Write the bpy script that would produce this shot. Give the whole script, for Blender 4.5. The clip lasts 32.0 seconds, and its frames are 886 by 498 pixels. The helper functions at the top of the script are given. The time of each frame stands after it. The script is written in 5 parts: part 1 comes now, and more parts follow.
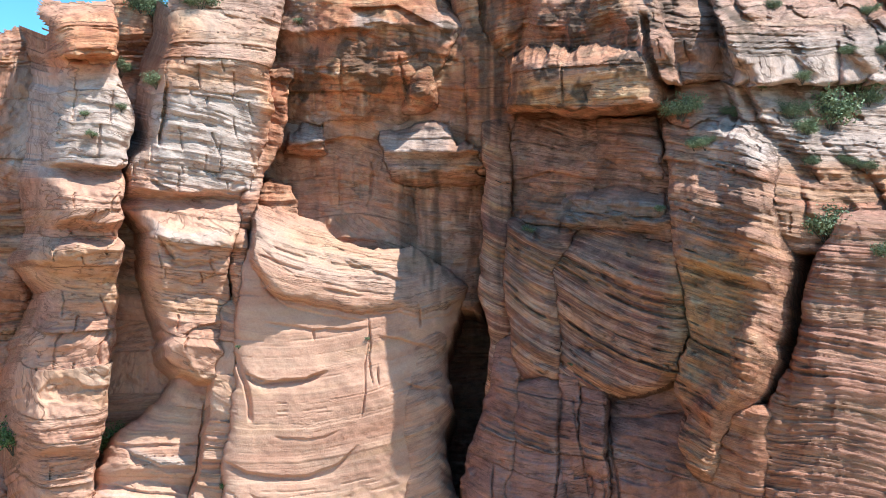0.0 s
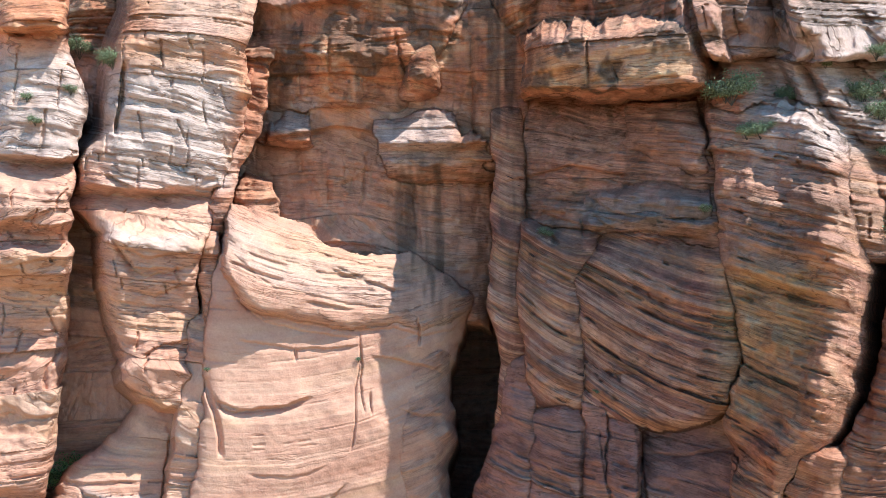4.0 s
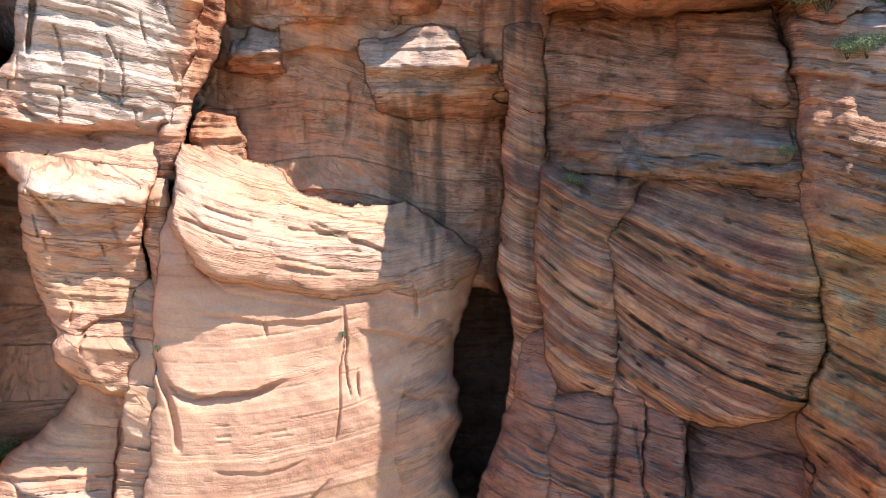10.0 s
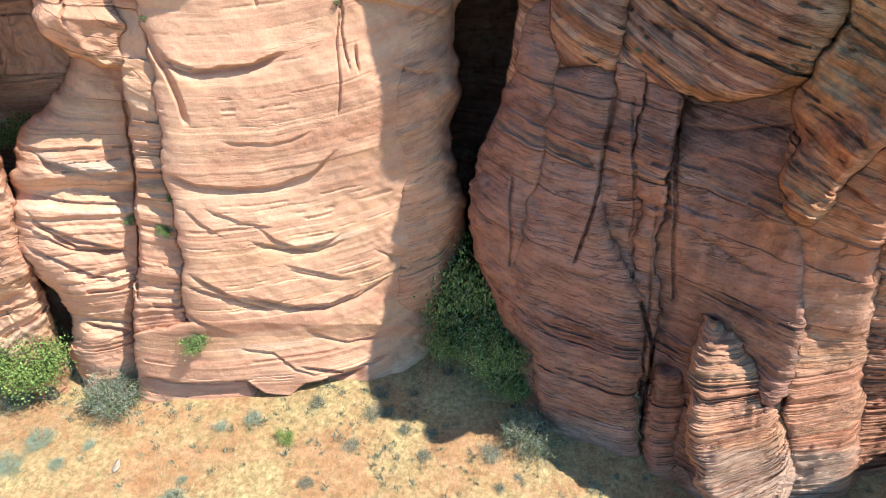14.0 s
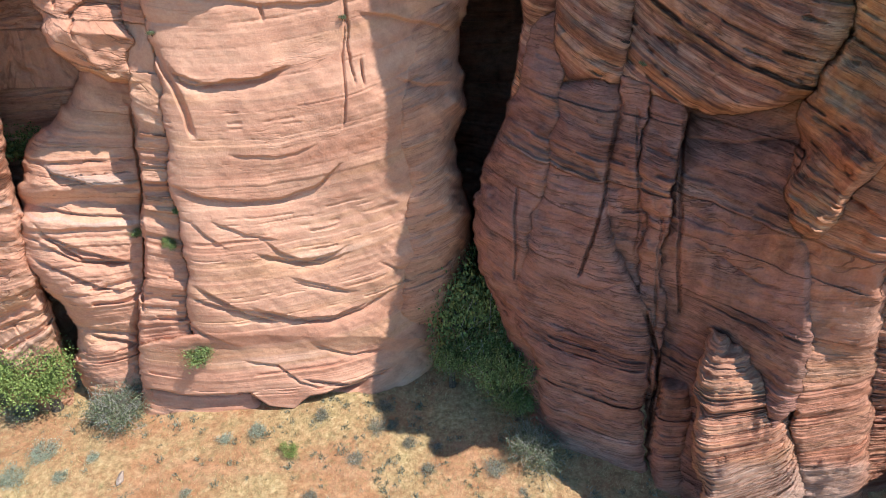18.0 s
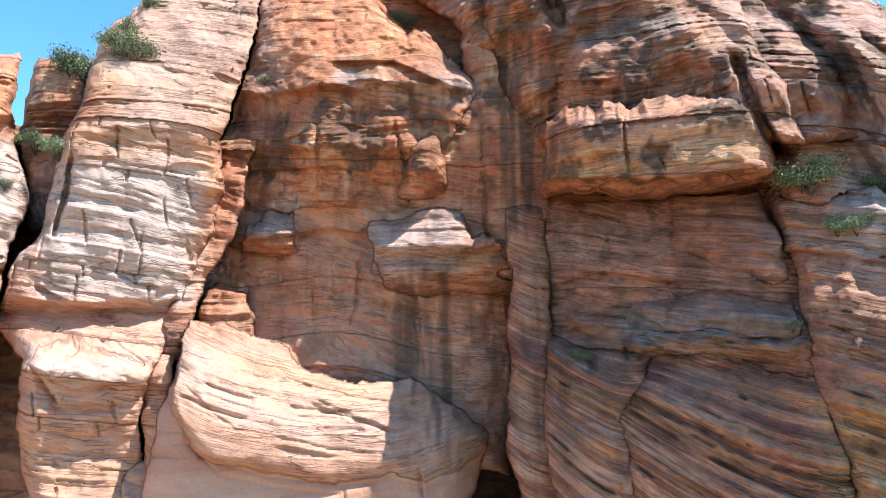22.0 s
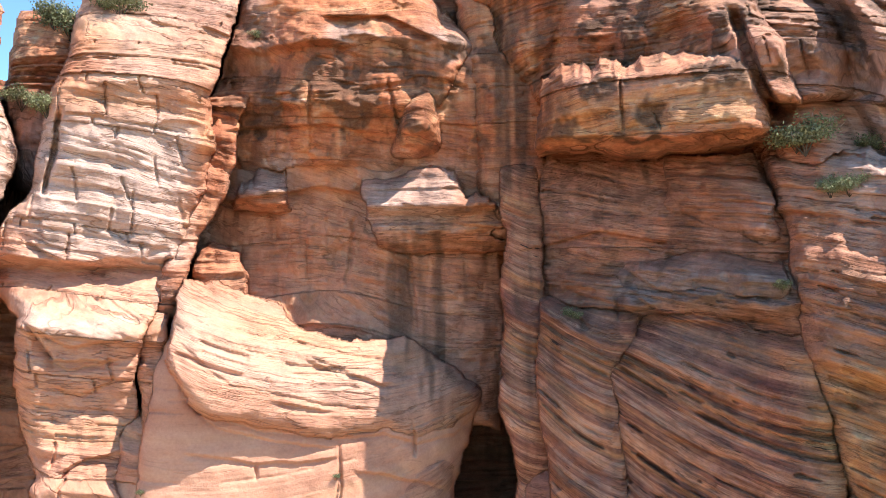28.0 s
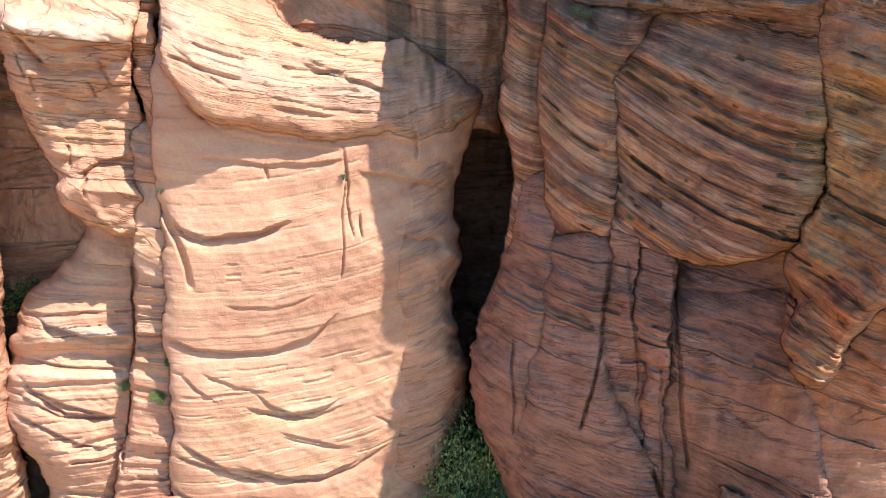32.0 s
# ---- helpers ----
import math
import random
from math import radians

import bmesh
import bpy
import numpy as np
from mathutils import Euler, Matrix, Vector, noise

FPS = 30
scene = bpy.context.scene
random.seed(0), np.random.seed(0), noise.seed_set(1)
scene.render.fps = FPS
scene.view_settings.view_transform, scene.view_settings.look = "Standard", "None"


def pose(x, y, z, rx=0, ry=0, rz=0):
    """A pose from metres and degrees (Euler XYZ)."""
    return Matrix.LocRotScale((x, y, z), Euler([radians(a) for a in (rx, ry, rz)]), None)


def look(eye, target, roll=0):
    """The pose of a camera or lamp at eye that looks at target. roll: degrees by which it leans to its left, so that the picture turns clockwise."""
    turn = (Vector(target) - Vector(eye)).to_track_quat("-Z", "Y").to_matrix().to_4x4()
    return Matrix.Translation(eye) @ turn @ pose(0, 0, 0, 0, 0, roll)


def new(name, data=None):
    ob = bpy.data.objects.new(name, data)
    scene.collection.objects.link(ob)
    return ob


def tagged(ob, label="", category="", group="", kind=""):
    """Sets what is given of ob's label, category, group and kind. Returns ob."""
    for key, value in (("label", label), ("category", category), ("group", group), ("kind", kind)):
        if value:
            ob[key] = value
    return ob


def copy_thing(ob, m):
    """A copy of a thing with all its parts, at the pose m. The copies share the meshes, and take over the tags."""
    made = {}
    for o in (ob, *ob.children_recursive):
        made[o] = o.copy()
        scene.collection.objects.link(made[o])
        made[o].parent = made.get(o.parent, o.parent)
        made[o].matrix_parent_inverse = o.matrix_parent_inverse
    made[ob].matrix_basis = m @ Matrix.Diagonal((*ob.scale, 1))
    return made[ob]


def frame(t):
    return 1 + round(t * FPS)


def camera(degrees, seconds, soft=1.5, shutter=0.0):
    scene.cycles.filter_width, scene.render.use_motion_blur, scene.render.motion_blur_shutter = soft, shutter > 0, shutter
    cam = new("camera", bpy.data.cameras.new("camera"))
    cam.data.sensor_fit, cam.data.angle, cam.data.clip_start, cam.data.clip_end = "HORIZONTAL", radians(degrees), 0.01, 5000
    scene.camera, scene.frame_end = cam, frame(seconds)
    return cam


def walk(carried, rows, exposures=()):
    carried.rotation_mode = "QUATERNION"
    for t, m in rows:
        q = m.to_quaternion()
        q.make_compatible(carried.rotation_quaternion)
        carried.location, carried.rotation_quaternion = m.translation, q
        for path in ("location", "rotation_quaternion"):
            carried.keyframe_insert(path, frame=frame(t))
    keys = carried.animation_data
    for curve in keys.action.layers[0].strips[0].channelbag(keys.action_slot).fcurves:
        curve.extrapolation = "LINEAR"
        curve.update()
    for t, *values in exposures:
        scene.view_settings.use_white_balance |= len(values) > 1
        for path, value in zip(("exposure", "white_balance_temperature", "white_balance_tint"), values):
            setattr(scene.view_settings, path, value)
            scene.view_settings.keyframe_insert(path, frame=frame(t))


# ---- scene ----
cam = camera(69.7, 32.0, soft=0.8)
# seconds, place, yaw, pitch, roll
PATH = [
    (0.0, 0.609, 1.096, 28.721, 0.88, -3.43, 0.06),
    (0.5, 0.603, 1.653, 28.744, 0.90, -3.46, 0.18),
    (1.0, 0.611, 2.239, 28.760, 0.97, -3.45, 0.18),
    (1.5, 0.653, 2.871, 28.773, 1.10, -3.48, 0.17),
    (2.0, 0.679, 3.567, 28.768, 1.22, -3.50, 0.17),
    (2.5, 0.613, 4.302, 28.750, 1.18, -3.48, 0.15),
    (3.0, 0.489, 4.930, 28.739, 1.05, -3.48, 0.16),
    (3.5, 0.415, 5.611, 28.714, 0.96, -3.45, 0.13),
    (5.5, 0.486, 8.427, 28.777, 1.19, -3.38, 0.05),
    (6.0, 0.478, 9.101, 28.796, 1.23, -3.34, 0.10),
    (6.5, 0.459, 9.765, 28.797, 1.25, -3.29, 0.08),
    (7.0, 0.418, 10.436, 28.804, 1.23, -3.28, 0.11),
    (7.5, 0.401, 11.082, 28.827, 1.21, -3.31, 0.11),
    (8.0, 0.393, 11.730, 28.860, 1.21, -3.32, 0.11),
    (8.5, 0.358, 12.271, 28.899, 1.16, -3.35, 0.09),
    (9.0, 0.285, 12.512, 28.913, 1.01, -5.16, 0.12),
    (9.5, 0.195, 12.415, 28.925, 0.88, -8.08, 0.08),
    (10.0, 0.195, 12.415, 28.925, 0.86, -9.04, 0.12),
    (10.5, 0.195, 12.415, 28.925, 0.81, -11.92, 0.06),
    (11.0, 0.195, 12.415, 28.925, 0.80, -15.84, 0.09),
    (11.5, 0.195, 12.415, 28.925, 0.81, -18.48, 0.09),
    (12.0, 0.195, 12.415, 28.925, 0.84, -21.06, 0.13),
    (12.5, 0.195, 12.415, 28.925, 0.82, -25.32, 0.15),
    (13.0, 0.195, 12.415, 28.925, 0.81, -29.52, 0.19),
    (13.5, 0.195, 12.415, 28.925, 0.79, -33.69, 0.24),
    (14.0, 0.195, 12.415, 28.925, 0.79, -37.76, 0.24),
    (14.5, 0.195, 12.415, 28.925, 0.77, -41.28, 0.24),
    (15.0, 0.195, 12.415, 28.925, 0.74, -44.68, 0.25),
    (15.5, 0.195, 12.415, 28.925, 0.75, -47.70, 0.32),
    (16.4, 0.195, 12.415, 28.925, 1.05, -49.90, 0.20),
    (17.5, 0.195, 12.415, 28.925, 1.34, -42.24, 0.04),
    (18.0, 0.195, 12.415, 28.925, 1.33, -36.64, -0.02),
    (18.5, 0.195, 12.415, 28.925, 1.36, -31.02, -0.05),
    (19.0, 0.195, 12.415, 28.925, 1.37, -25.40, 0.03),
    (19.5, 0.195, 12.415, 28.925, 1.36, -19.80, -0.03),
    (20.0, 0.195, 12.415, 28.925, 1.39, -14.30, -0.07),
    (20.5, 0.195, 12.415, 28.925, 1.41, -9.09, -0.05),
    (21.0, 0.195, 12.415, 28.925, 1.40, -3.58, -0.10),
    (21.5, 0.195, 12.415, 28.925, 1.41, 1.91, -0.06),
    (22.0, 0.195, 12.415, 28.925, 1.40, 6.67, -0.10),
    (22.5, 0.195, 12.415, 28.925, 1.43, 6.94, -0.11),
    (23.0, 0.195, 12.415, 28.925, 1.41, 8.80, -0.09),
    (23.5, 0.195, 12.415, 28.925, 1.42, 14.29, -0.05),
    (24.0, 0.195, 12.415, 28.925, 1.44, 19.89, -0.01),
    (24.5, 0.195, 12.415, 28.925, 1.42, 25.50, -0.05),
    (25.4, 0.195, 12.415, 28.925, 1.10, 28.60, 0.00),
    (26.5, 0.195, 12.415, 28.925, 0.75, 16.83, -0.01),
    (27.0, 0.195, 12.415, 28.925, 0.73, 11.64, 0.02),
    (27.5, 0.195, 12.415, 28.925, 0.80, 7.09, 0.01),
    (28.0, 0.195, 12.415, 28.925, 0.83, 3.01, 0.02),
    (28.5, 0.195, 12.415, 28.925, 0.85, -0.98, -0.01),
    (29.0, 0.195, 12.415, 28.925, 0.85, -4.83, -0.00),
    (29.5, 0.195, 12.415, 28.925, 0.87, -8.02, -0.01),
    (30.0, 0.195, 12.415, 28.925, 0.88, -10.25, -0.00),
    (30.5, 0.195, 12.415, 28.925, 0.88, -11.51, 0.03),
    (31.0, 0.195, 12.415, 28.925, 0.88, -15.74, 0.00),
    (31.5, 0.195, 12.415, 28.925, 0.88, -20.26, -0.01),
    (32.0, 0.195, 12.415, 28.925, 0.89, -23.16, -0.01),
]
walk(cam, [(t, pose(x, y, z, 90 + pitch, 0, yaw) @ pose(0, 0, 0, 0, 0, roll)) for t, x, y, z, yaw, pitch, roll in PATH],
     exposures=[(0.0, 0.9, 5600, -5), (7.0, 1.12, 5800, 2), (11.0, 1.2, 6300, 2), (15.0, 1.02, 6350, -3), (17.5, 0.74, 6350, 6), (19.0, 0.7, 6400, 12), (20.5, 0.88, 6100, 6), (22.0, 1.12, 5750, 1), (24.0, 1.07, 5900, -6), (27.0, 1.2, 7200, 18), (29.0, 1.18, 6700, 11), (32.0, 1.16, 6750, 6)])

# ---- world and sun ----
SUN_ELEVATION, SUN_AZIMUTH = 57.0, 108.0      # azimuth clockwise from +y
world = bpy.data.worlds.new("sky")
scene.world = world
world.use_nodes = True
wn = world.node_tree.nodes
sky = wn.new("ShaderNodeTexSky")
sky.sky_type, sky.sun_disc = "NISHITA", False
sky.sun_elevation, sky.sun_rotation = radians(SUN_ELEVATION), radians(SUN_AZIMUTH)
sky.altitude, sky.air_density, sky.dust_density, sky.ozone_density = 600, 1.2, 0.3, 1.0
tint = wn.new("ShaderNodeMix")
tint.data_type, tint.blend_type = "RGBA", "MULTIPLY"
tint.inputs[0].default_value, tint.inputs[7].default_value = 1.0, (0.67, 1.01, 1.16, 1)
world.node_tree.links.new(sky.outputs[0], tint.inputs[6])
world.node_tree.links.new(tint.outputs[2], wn["Background"].inputs[0])
wn["Background"].inputs[1].default_value = 0.116
lamp = bpy.data.lights.new("sun", "SUN")
lamp.energy, lamp.angle, lamp.color = 4.15, radians(0.5), (1.0, 0.945, 0.88)
sun = new("sun", lamp)
az, el = radians(SUN_AZIMUTH), radians(SUN_ELEVATION)
sun_way = Vector((math.sin(az) * math.cos(el), math.cos(az) * math.cos(el), math.sin(el)))
sun.matrix_world = look(sun_way * 200, (0, 0, 0))

# ---- materials ----
def nodes_of(name, rough=0.9):
    m = bpy.data.materials.new(name)
    m.use_nodes = True
    nt = m.node_tree
    b = nt.nodes["Principled BSDF"]
    b.inputs["Roughness"].default_value = rough
    b.inputs["Specular IOR Level"].default_value = 0.2
    return m, nt, b


def add(nt, kind, **values):
    n = nt.nodes.new("ShaderNode" + kind)
    for key, value in values.items():
        n.inputs[key.replace("_", " ")].default_value = value
    return n


def noise_of(nt, vector, scale, detail=4.0, rough=0.6):
    n = add(nt, "TexNoise", Scale=scale, Detail=detail, Roughness=rough)
    if vector is not None:
        nt.links.new(vector, n.inputs["Vector"])
    return n.outputs["Fac"]


def ramp_of(nt, fac, stops):
    n = nt.nodes.new("ShaderNodeValToRGB")
    e = n.color_ramp.elements
    while len(e) < len(stops):
        e.new(0.5)
    for item, (p, c) in zip(e, stops):
        item.position, item.color = p, (*c, 1) if len(c) == 3 else c
    nt.links.new(fac, n.inputs[0])
    return n.outputs[0]


def mix_of(nt, fac, a, b, mode="MIX"):
    n = nt.nodes.new("ShaderNodeMix")
    n.data_type, n.blend_type = "RGBA", mode
    for socket, value in ((n.inputs[0], fac), (n.inputs[6], a), (n.inputs[7], b)):
        if isinstance(value, (int, float)):
            socket.default_value = value
        elif isinstance(value, tuple):
            socket.default_value = (*value, 1)
        else:
            nt.links.new(value, socket)
    return n.outputs[2]


def math_of(nt, op, a, b=0.0, clamp=False):
    n = nt.nodes.new("ShaderNodeMath")
    n.operation, n.use_clamp = op, clamp
    for socket, value in ((n.inputs[0], a), (n.inputs[1], b)):
        if isinstance(value, (int, float)):
            socket.default_value = value
        else:
            nt.links.new(value, socket)
    return n.outputs[0]


def attr_of(nt, name):
    n = nt.nodes.new("ShaderNodeAttribute")
    n.attribute_name = name
    return n.outputs["Fac"]


def grey(v):
    return (v, v, v)


def sandstone():
    m, nt, b = nodes_of("sandstone", 0.93)
    place = nt.nodes.new("ShaderNodeNewGeometry").outputs["Position"]
    bed, pale, varnish, red, salmon, band, ash, mauve, ochre = (attr_of(nt, k) for k in ("bed", "pale", "varnish", "iron", "salmon", "band", "ash", "mauve", "ochre"))
    xyz = nt.nodes.new("ShaderNodeSeparateXYZ")
    nt.links.new(place, xyz.inputs[0])

    def layered(along, across):
        c = nt.nodes.new("ShaderNodeCombineXYZ")
        nt.links.new(math_of(nt, "MULTIPLY", xyz.outputs[0], along), c.inputs[0])
        nt.links.new(math_of(nt, "MULTIPLY", xyz.outputs[1], along), c.inputs[1])
        nt.links.new(math_of(nt, "MULTIPLY", bed, across), c.inputs[2])
        return c.outputs[0]

    wide = noise_of(nt, layered(0.05, 0.55), 1.0, 2.5)
    thin = noise_of(nt, layered(0.22, 3.2), 1.0, 6.0, 0.72)
    fine = noise_of(nt, layered(0.9, 12.0), 1.0, 4.0, 0.7)
    blotch = noise_of(nt, place, 0.35, 5.0, 0.6)
    grain = noise_of(nt, place, 9.0, 4.0, 0.7)
    # orange, tan and brown beds; pale salmon where the rock is smooth; purple-brown bands where it is cross-bedded
    base = ramp_of(nt, wide, [(0.30, (0.370, 0.147, 0.082)), (0.43, (0.448, 0.190, 0.112)), (0.52, (0.470, 0.223, 0.141)), (0.62, (0.426, 0.204, 0.107)), (0.72, (0.482, 0.257, 0.165))])
    base = mix_of(nt, math_of(nt, "MULTIPLY", math_of(nt, "SUBTRACT", thin, 0.46, True), 2.0, True), base, (0.526, 0.314, 0.228))
    base = mix_of(nt, math_of(nt, "MULTIPLY", math_of(nt, "SUBTRACT", 0.46, thin, True), 2.6, True), base, (0.302, 0.109, 0.063))
    rose = ramp_of(nt, wide, [(0.28, (0.52, 0.25, 0.165)), (0.42, (0.60, 0.318, 0.215)), (0.52, (0.63, 0.35, 0.24)), (0.6, (0.61, 0.335, 0.21)), (0.72, (0.67, 0.42, 0.31))])
    rose = mix_of(nt, math_of(nt, "MULTIPLY", math_of(nt, "SUBTRACT", 0.42, thin, True), 1.6, True), rose, (0.458, 0.186, 0.120))
    base = mix_of(nt, salmon, base, rose)
    striped = ramp_of(nt, noise_of(nt, layered(0.035, 1.25), 1.0, 5.0, 0.55), [(0.36, (0.19, 0.076, 0.058)), (0.44, (0.30, 0.135, 0.10)), (0.485, (0.57, 0.315, 0.21)), (0.525, (0.51, 0.255, 0.155)), (0.56, (0.24, 0.10, 0.072)), (0.64, (0.49, 0.235, 0.12))])
    base = mix_of(nt, math_of(nt, "MULTIPLY", band, 0.9), base, striped)
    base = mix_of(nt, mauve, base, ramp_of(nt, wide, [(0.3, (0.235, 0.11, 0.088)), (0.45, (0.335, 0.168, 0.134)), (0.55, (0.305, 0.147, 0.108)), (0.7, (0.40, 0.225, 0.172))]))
    base = mix_of(nt, ochre, base, ramp_of(nt, thin, [(0.3, (0.42, 0.20, 0.07)), (0.5, (0.58, 0.34, 0.14)), (0.68, (0.66, 0.49, 0.28))]))
    drip = nt.nodes.new("ShaderNodeMapping")
    drip.inputs["Scale"].default_value = (1.3, 1.3, 0.16)
    nt.links.new(place, drip.inputs["Vector"])
    mottle = math_of(nt, "ADD", math_of(nt, "MULTIPLY", thin, 0.3), math_of(nt, "ADD", math_of(nt, "MULTIPLY", noise_of(nt, drip.outputs[0], 1.0, 5.0, 0.65), 0.35), math_of(nt, "MULTIPLY", blotch, 0.35)))
    base = mix_of(nt, red, base, ramp_of(nt, mottle, [(0.36, (0.26, 0.076, 0.045)), (0.45, (0.46, 0.155, 0.074)), (0.52, (0.56, 0.225, 0.108)), (0.62, (0.66, 0.36, 0.20))]))
    white = ramp_of(nt, thin, [(0.25, (0.376, 0.216, 0.147)), (0.42, (0.480, 0.329, 0.266)), (0.6, (0.541, 0.395, 0.336)), (0.75, (0.466, 0.269, 0.177))])
    base = mix_of(nt, pale, base, white)
    base = mix_of(nt, ash, base, ramp_of(nt, thin, [(0.3, (0.21, 0.155, 0.135)), (0.7, (0.34, 0.265, 0.225))]))
    rugged = math_of(nt, "SUBTRACT", 1.0, math_of(nt, "MULTIPLY", salmon, 0.75))
    patchy = noise_of(nt, layered(0.7, 1.3), 1.0, 6.0, 0.7)
    base = mix_of(nt, math_of(nt, "MULTIPLY", rugged, 0.75), base, ramp_of(nt, patchy, [(0.32, grey(0.22)), (0.5, grey(0.5)), (0.68, grey(0.68))]), "OVERLAY")
    base = mix_of(nt, 0.34, base, ramp_of(nt, blotch, [(0.3, grey(0.40)), (0.5, grey(0.5)), (0.7, grey(0.6))]), "OVERLAY")
    quiet = math_of(nt, "MULTIPLY", attr_of(nt, "lamina"), ramp_of(nt, noise_of(nt, place, 0.5, 3.0), [(0.36, grey(0.15)), (0.6, grey(1.0))]))
    base = mix_of(nt, math_of(nt, "MULTIPLY", quiet, 0.66), base, ramp_of(nt, fine, [(0.3, grey(0.08)), (0.45, grey(0.46)), (0.66, grey(0.82))]), "OVERLAY")
    base = mix_of(nt, 0.22, base, ramp_of(nt, grain, [(0.3, grey(0.25)), (0.7, grey(0.72))]), "OVERLAY")
    dark = ramp_of(nt, grain, [(0.3, (0.068, 0.040, 0.027)), (0.7, (0.150, 0.095, 0.066))])
    base = mix_of(nt, varnish, base, dark)
    # black lichen, and small holes with their shade painted black, strung along the cross-beds
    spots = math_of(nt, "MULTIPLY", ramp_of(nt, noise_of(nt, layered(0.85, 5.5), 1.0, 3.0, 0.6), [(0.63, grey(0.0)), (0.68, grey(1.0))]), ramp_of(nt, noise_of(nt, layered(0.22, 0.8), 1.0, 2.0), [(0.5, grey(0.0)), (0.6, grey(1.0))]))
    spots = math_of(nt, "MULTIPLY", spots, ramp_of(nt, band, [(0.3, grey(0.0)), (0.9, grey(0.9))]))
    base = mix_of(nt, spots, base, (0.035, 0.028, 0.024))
    # thin partings between the beds, ledge shade painted in dark: sparse long ones everywhere, close ones where the
    # rock is laminated
    def shade_partings(noise, width, keep, low, high):
        line = ramp_of(nt, math_of(nt, "ABSOLUTE", math_of(nt, "SUBTRACT", noise, 0.5)), [(width * 0.35, grey(1.0)), (width, grey(0.0))])
        return math_of(nt, "MULTIPLY", line, ramp_of(nt, noise_of(nt, layered(0.3, keep), 1.0, 3.0), [(low, grey(0.0)), (high, grey(1.0))]))

    sparse = shade_partings(noise_of(nt, layered(0.16, 1.1), 1.0, 4.0, 0.5), 0.009, 0.9, 0.5, 0.6)
    close = math_of(nt, "MULTIPLY", shade_partings(noise_of(nt, layered(0.55, 5.0), 1.0, 3.0, 0.5), 0.024, 1.6, 0.42, 0.56), ramp_of(nt, attr_of(nt, "lamina"), [(0.15, grey(0.0)), (0.6, grey(1.0))]))
    sparse = math_of(nt, "MULTIPLY", sparse, ramp_of(nt, attr_of(nt, "lamina"), [(0.1, grey(0.25)), (0.5, grey(1.0))]))
    shaded_seam = math_of(nt, "MAXIMUM", sparse, close)
    # the shade under tiny ledges goes into the colour as dark brown
    base = mix_of(nt, math_of(nt, "MULTIPLY", shaded_seam, 0.48), base, (0.13, 0.065, 0.042))
    nt.links.new(base, b.inputs["Base Color"])
    height = math_of(nt, "SUBTRACT", math_of(nt, "MULTIPLY", math_of(nt, "MULTIPLY", fine, quiet), 0.09), math_of(nt, "MULTIPLY", shaded_seam, 0.03))
    height = math_of(nt, "ADD", height, math_of(nt, "MULTIPLY", math_of(nt, "MULTIPLY", grain, rugged), 0.034))
    height = math_of(nt, "ADD", height, math_of(nt, "MULTIPLY", math_of(nt, "MULTIPLY", thin, math_of(nt, "ADD", math_of(nt, "MULTIPLY", quiet, 0.9), 0.1)), 0.13))
    bump = add(nt, "Bump", Strength=1.0, Distance=1.6)
    nt.links.new(height, bump.inputs["Height"])
    nt.links.new(bump.outputs[0], b.inputs["Normal"])
    return m


def soil():
    m, nt, b = nodes_of("dry_soil", 0.95)
    place = nt.nodes.new("ShaderNodeNewGeometry").outputs["Position"]
    wide, mid = noise_of(nt, place, 0.22, 4.0, 0.6), noise_of(nt, place, 1.1, 5.0, 0.62)
    grain, tuft = noise_of(nt, place, 9.0, 4.0, 0.7), noise_of(nt, place, 3.2, 4.0, 0.65)
    trail, bare = attr_of(nt, "trail"), attr_of(nt, "bare")
    earth = ramp_of(nt, mid, [(0.3, (0.32, 0.158, 0.078)), (0.55, (0.385, 0.21, 0.112)), (0.75, (0.41, 0.262, 0.157))])
    straw = ramp_of(nt, tuft, [(0.32, (0.30, 0.21, 0.098)), (0.55, (0.405, 0.295, 0.15)), (0.75, (0.46, 0.36, 0.205))])
    cover = math_of(nt, "ADD", math_of(nt, "MULTIPLY", wide, 0.7), math_of(nt, "MULTIPLY", mid, 0.4))
    cover = math_of(nt, "SUBTRACT", cover, math_of(nt, "MULTIPLY", bare, 0.16))
    base = mix_of(nt, ramp_of(nt, cover, [(0.40, grey(0.0)), (0.62, grey(1.0))]), earth, straw)
    base = mix_of(nt, math_of(nt, "MULTIPLY", trail, 0.75), base, (0.44, 0.245, 0.14))
    weeds = math_of(nt, "MULTIPLY", ramp_of(nt, noise_of(nt, place, 2.3, 5.0, 0.7), [(0.54, grey(0.0)), (0.68, grey(0.6))]), math_of(nt, "SUBTRACT", 1.0, trail))
    base = mix_of(nt, weeds, base, (0.20, 0.185, 0.085))
    base = mix_of(nt, 0.36, base, ramp_of(nt, grain, [(0.3, grey(0.25)), (0.7, grey(0.75))]), "OVERLAY")
    base = mix_of(nt, 0.5, base, ramp_of(nt, tuft, [(0.34, grey(0.3)), (0.66, grey(0.7))]), "OVERLAY")
    nt.links.new(base, b.inputs["Base Color"])
    bump = add(nt, "Bump", Strength=0.5, Distance=0.09)
    nt.links.new(math_of(nt, "ADD", grain, tuft), bump.inputs["Height"])
    nt.links.new(bump.outputs[0], b.inputs["Normal"])
    return m


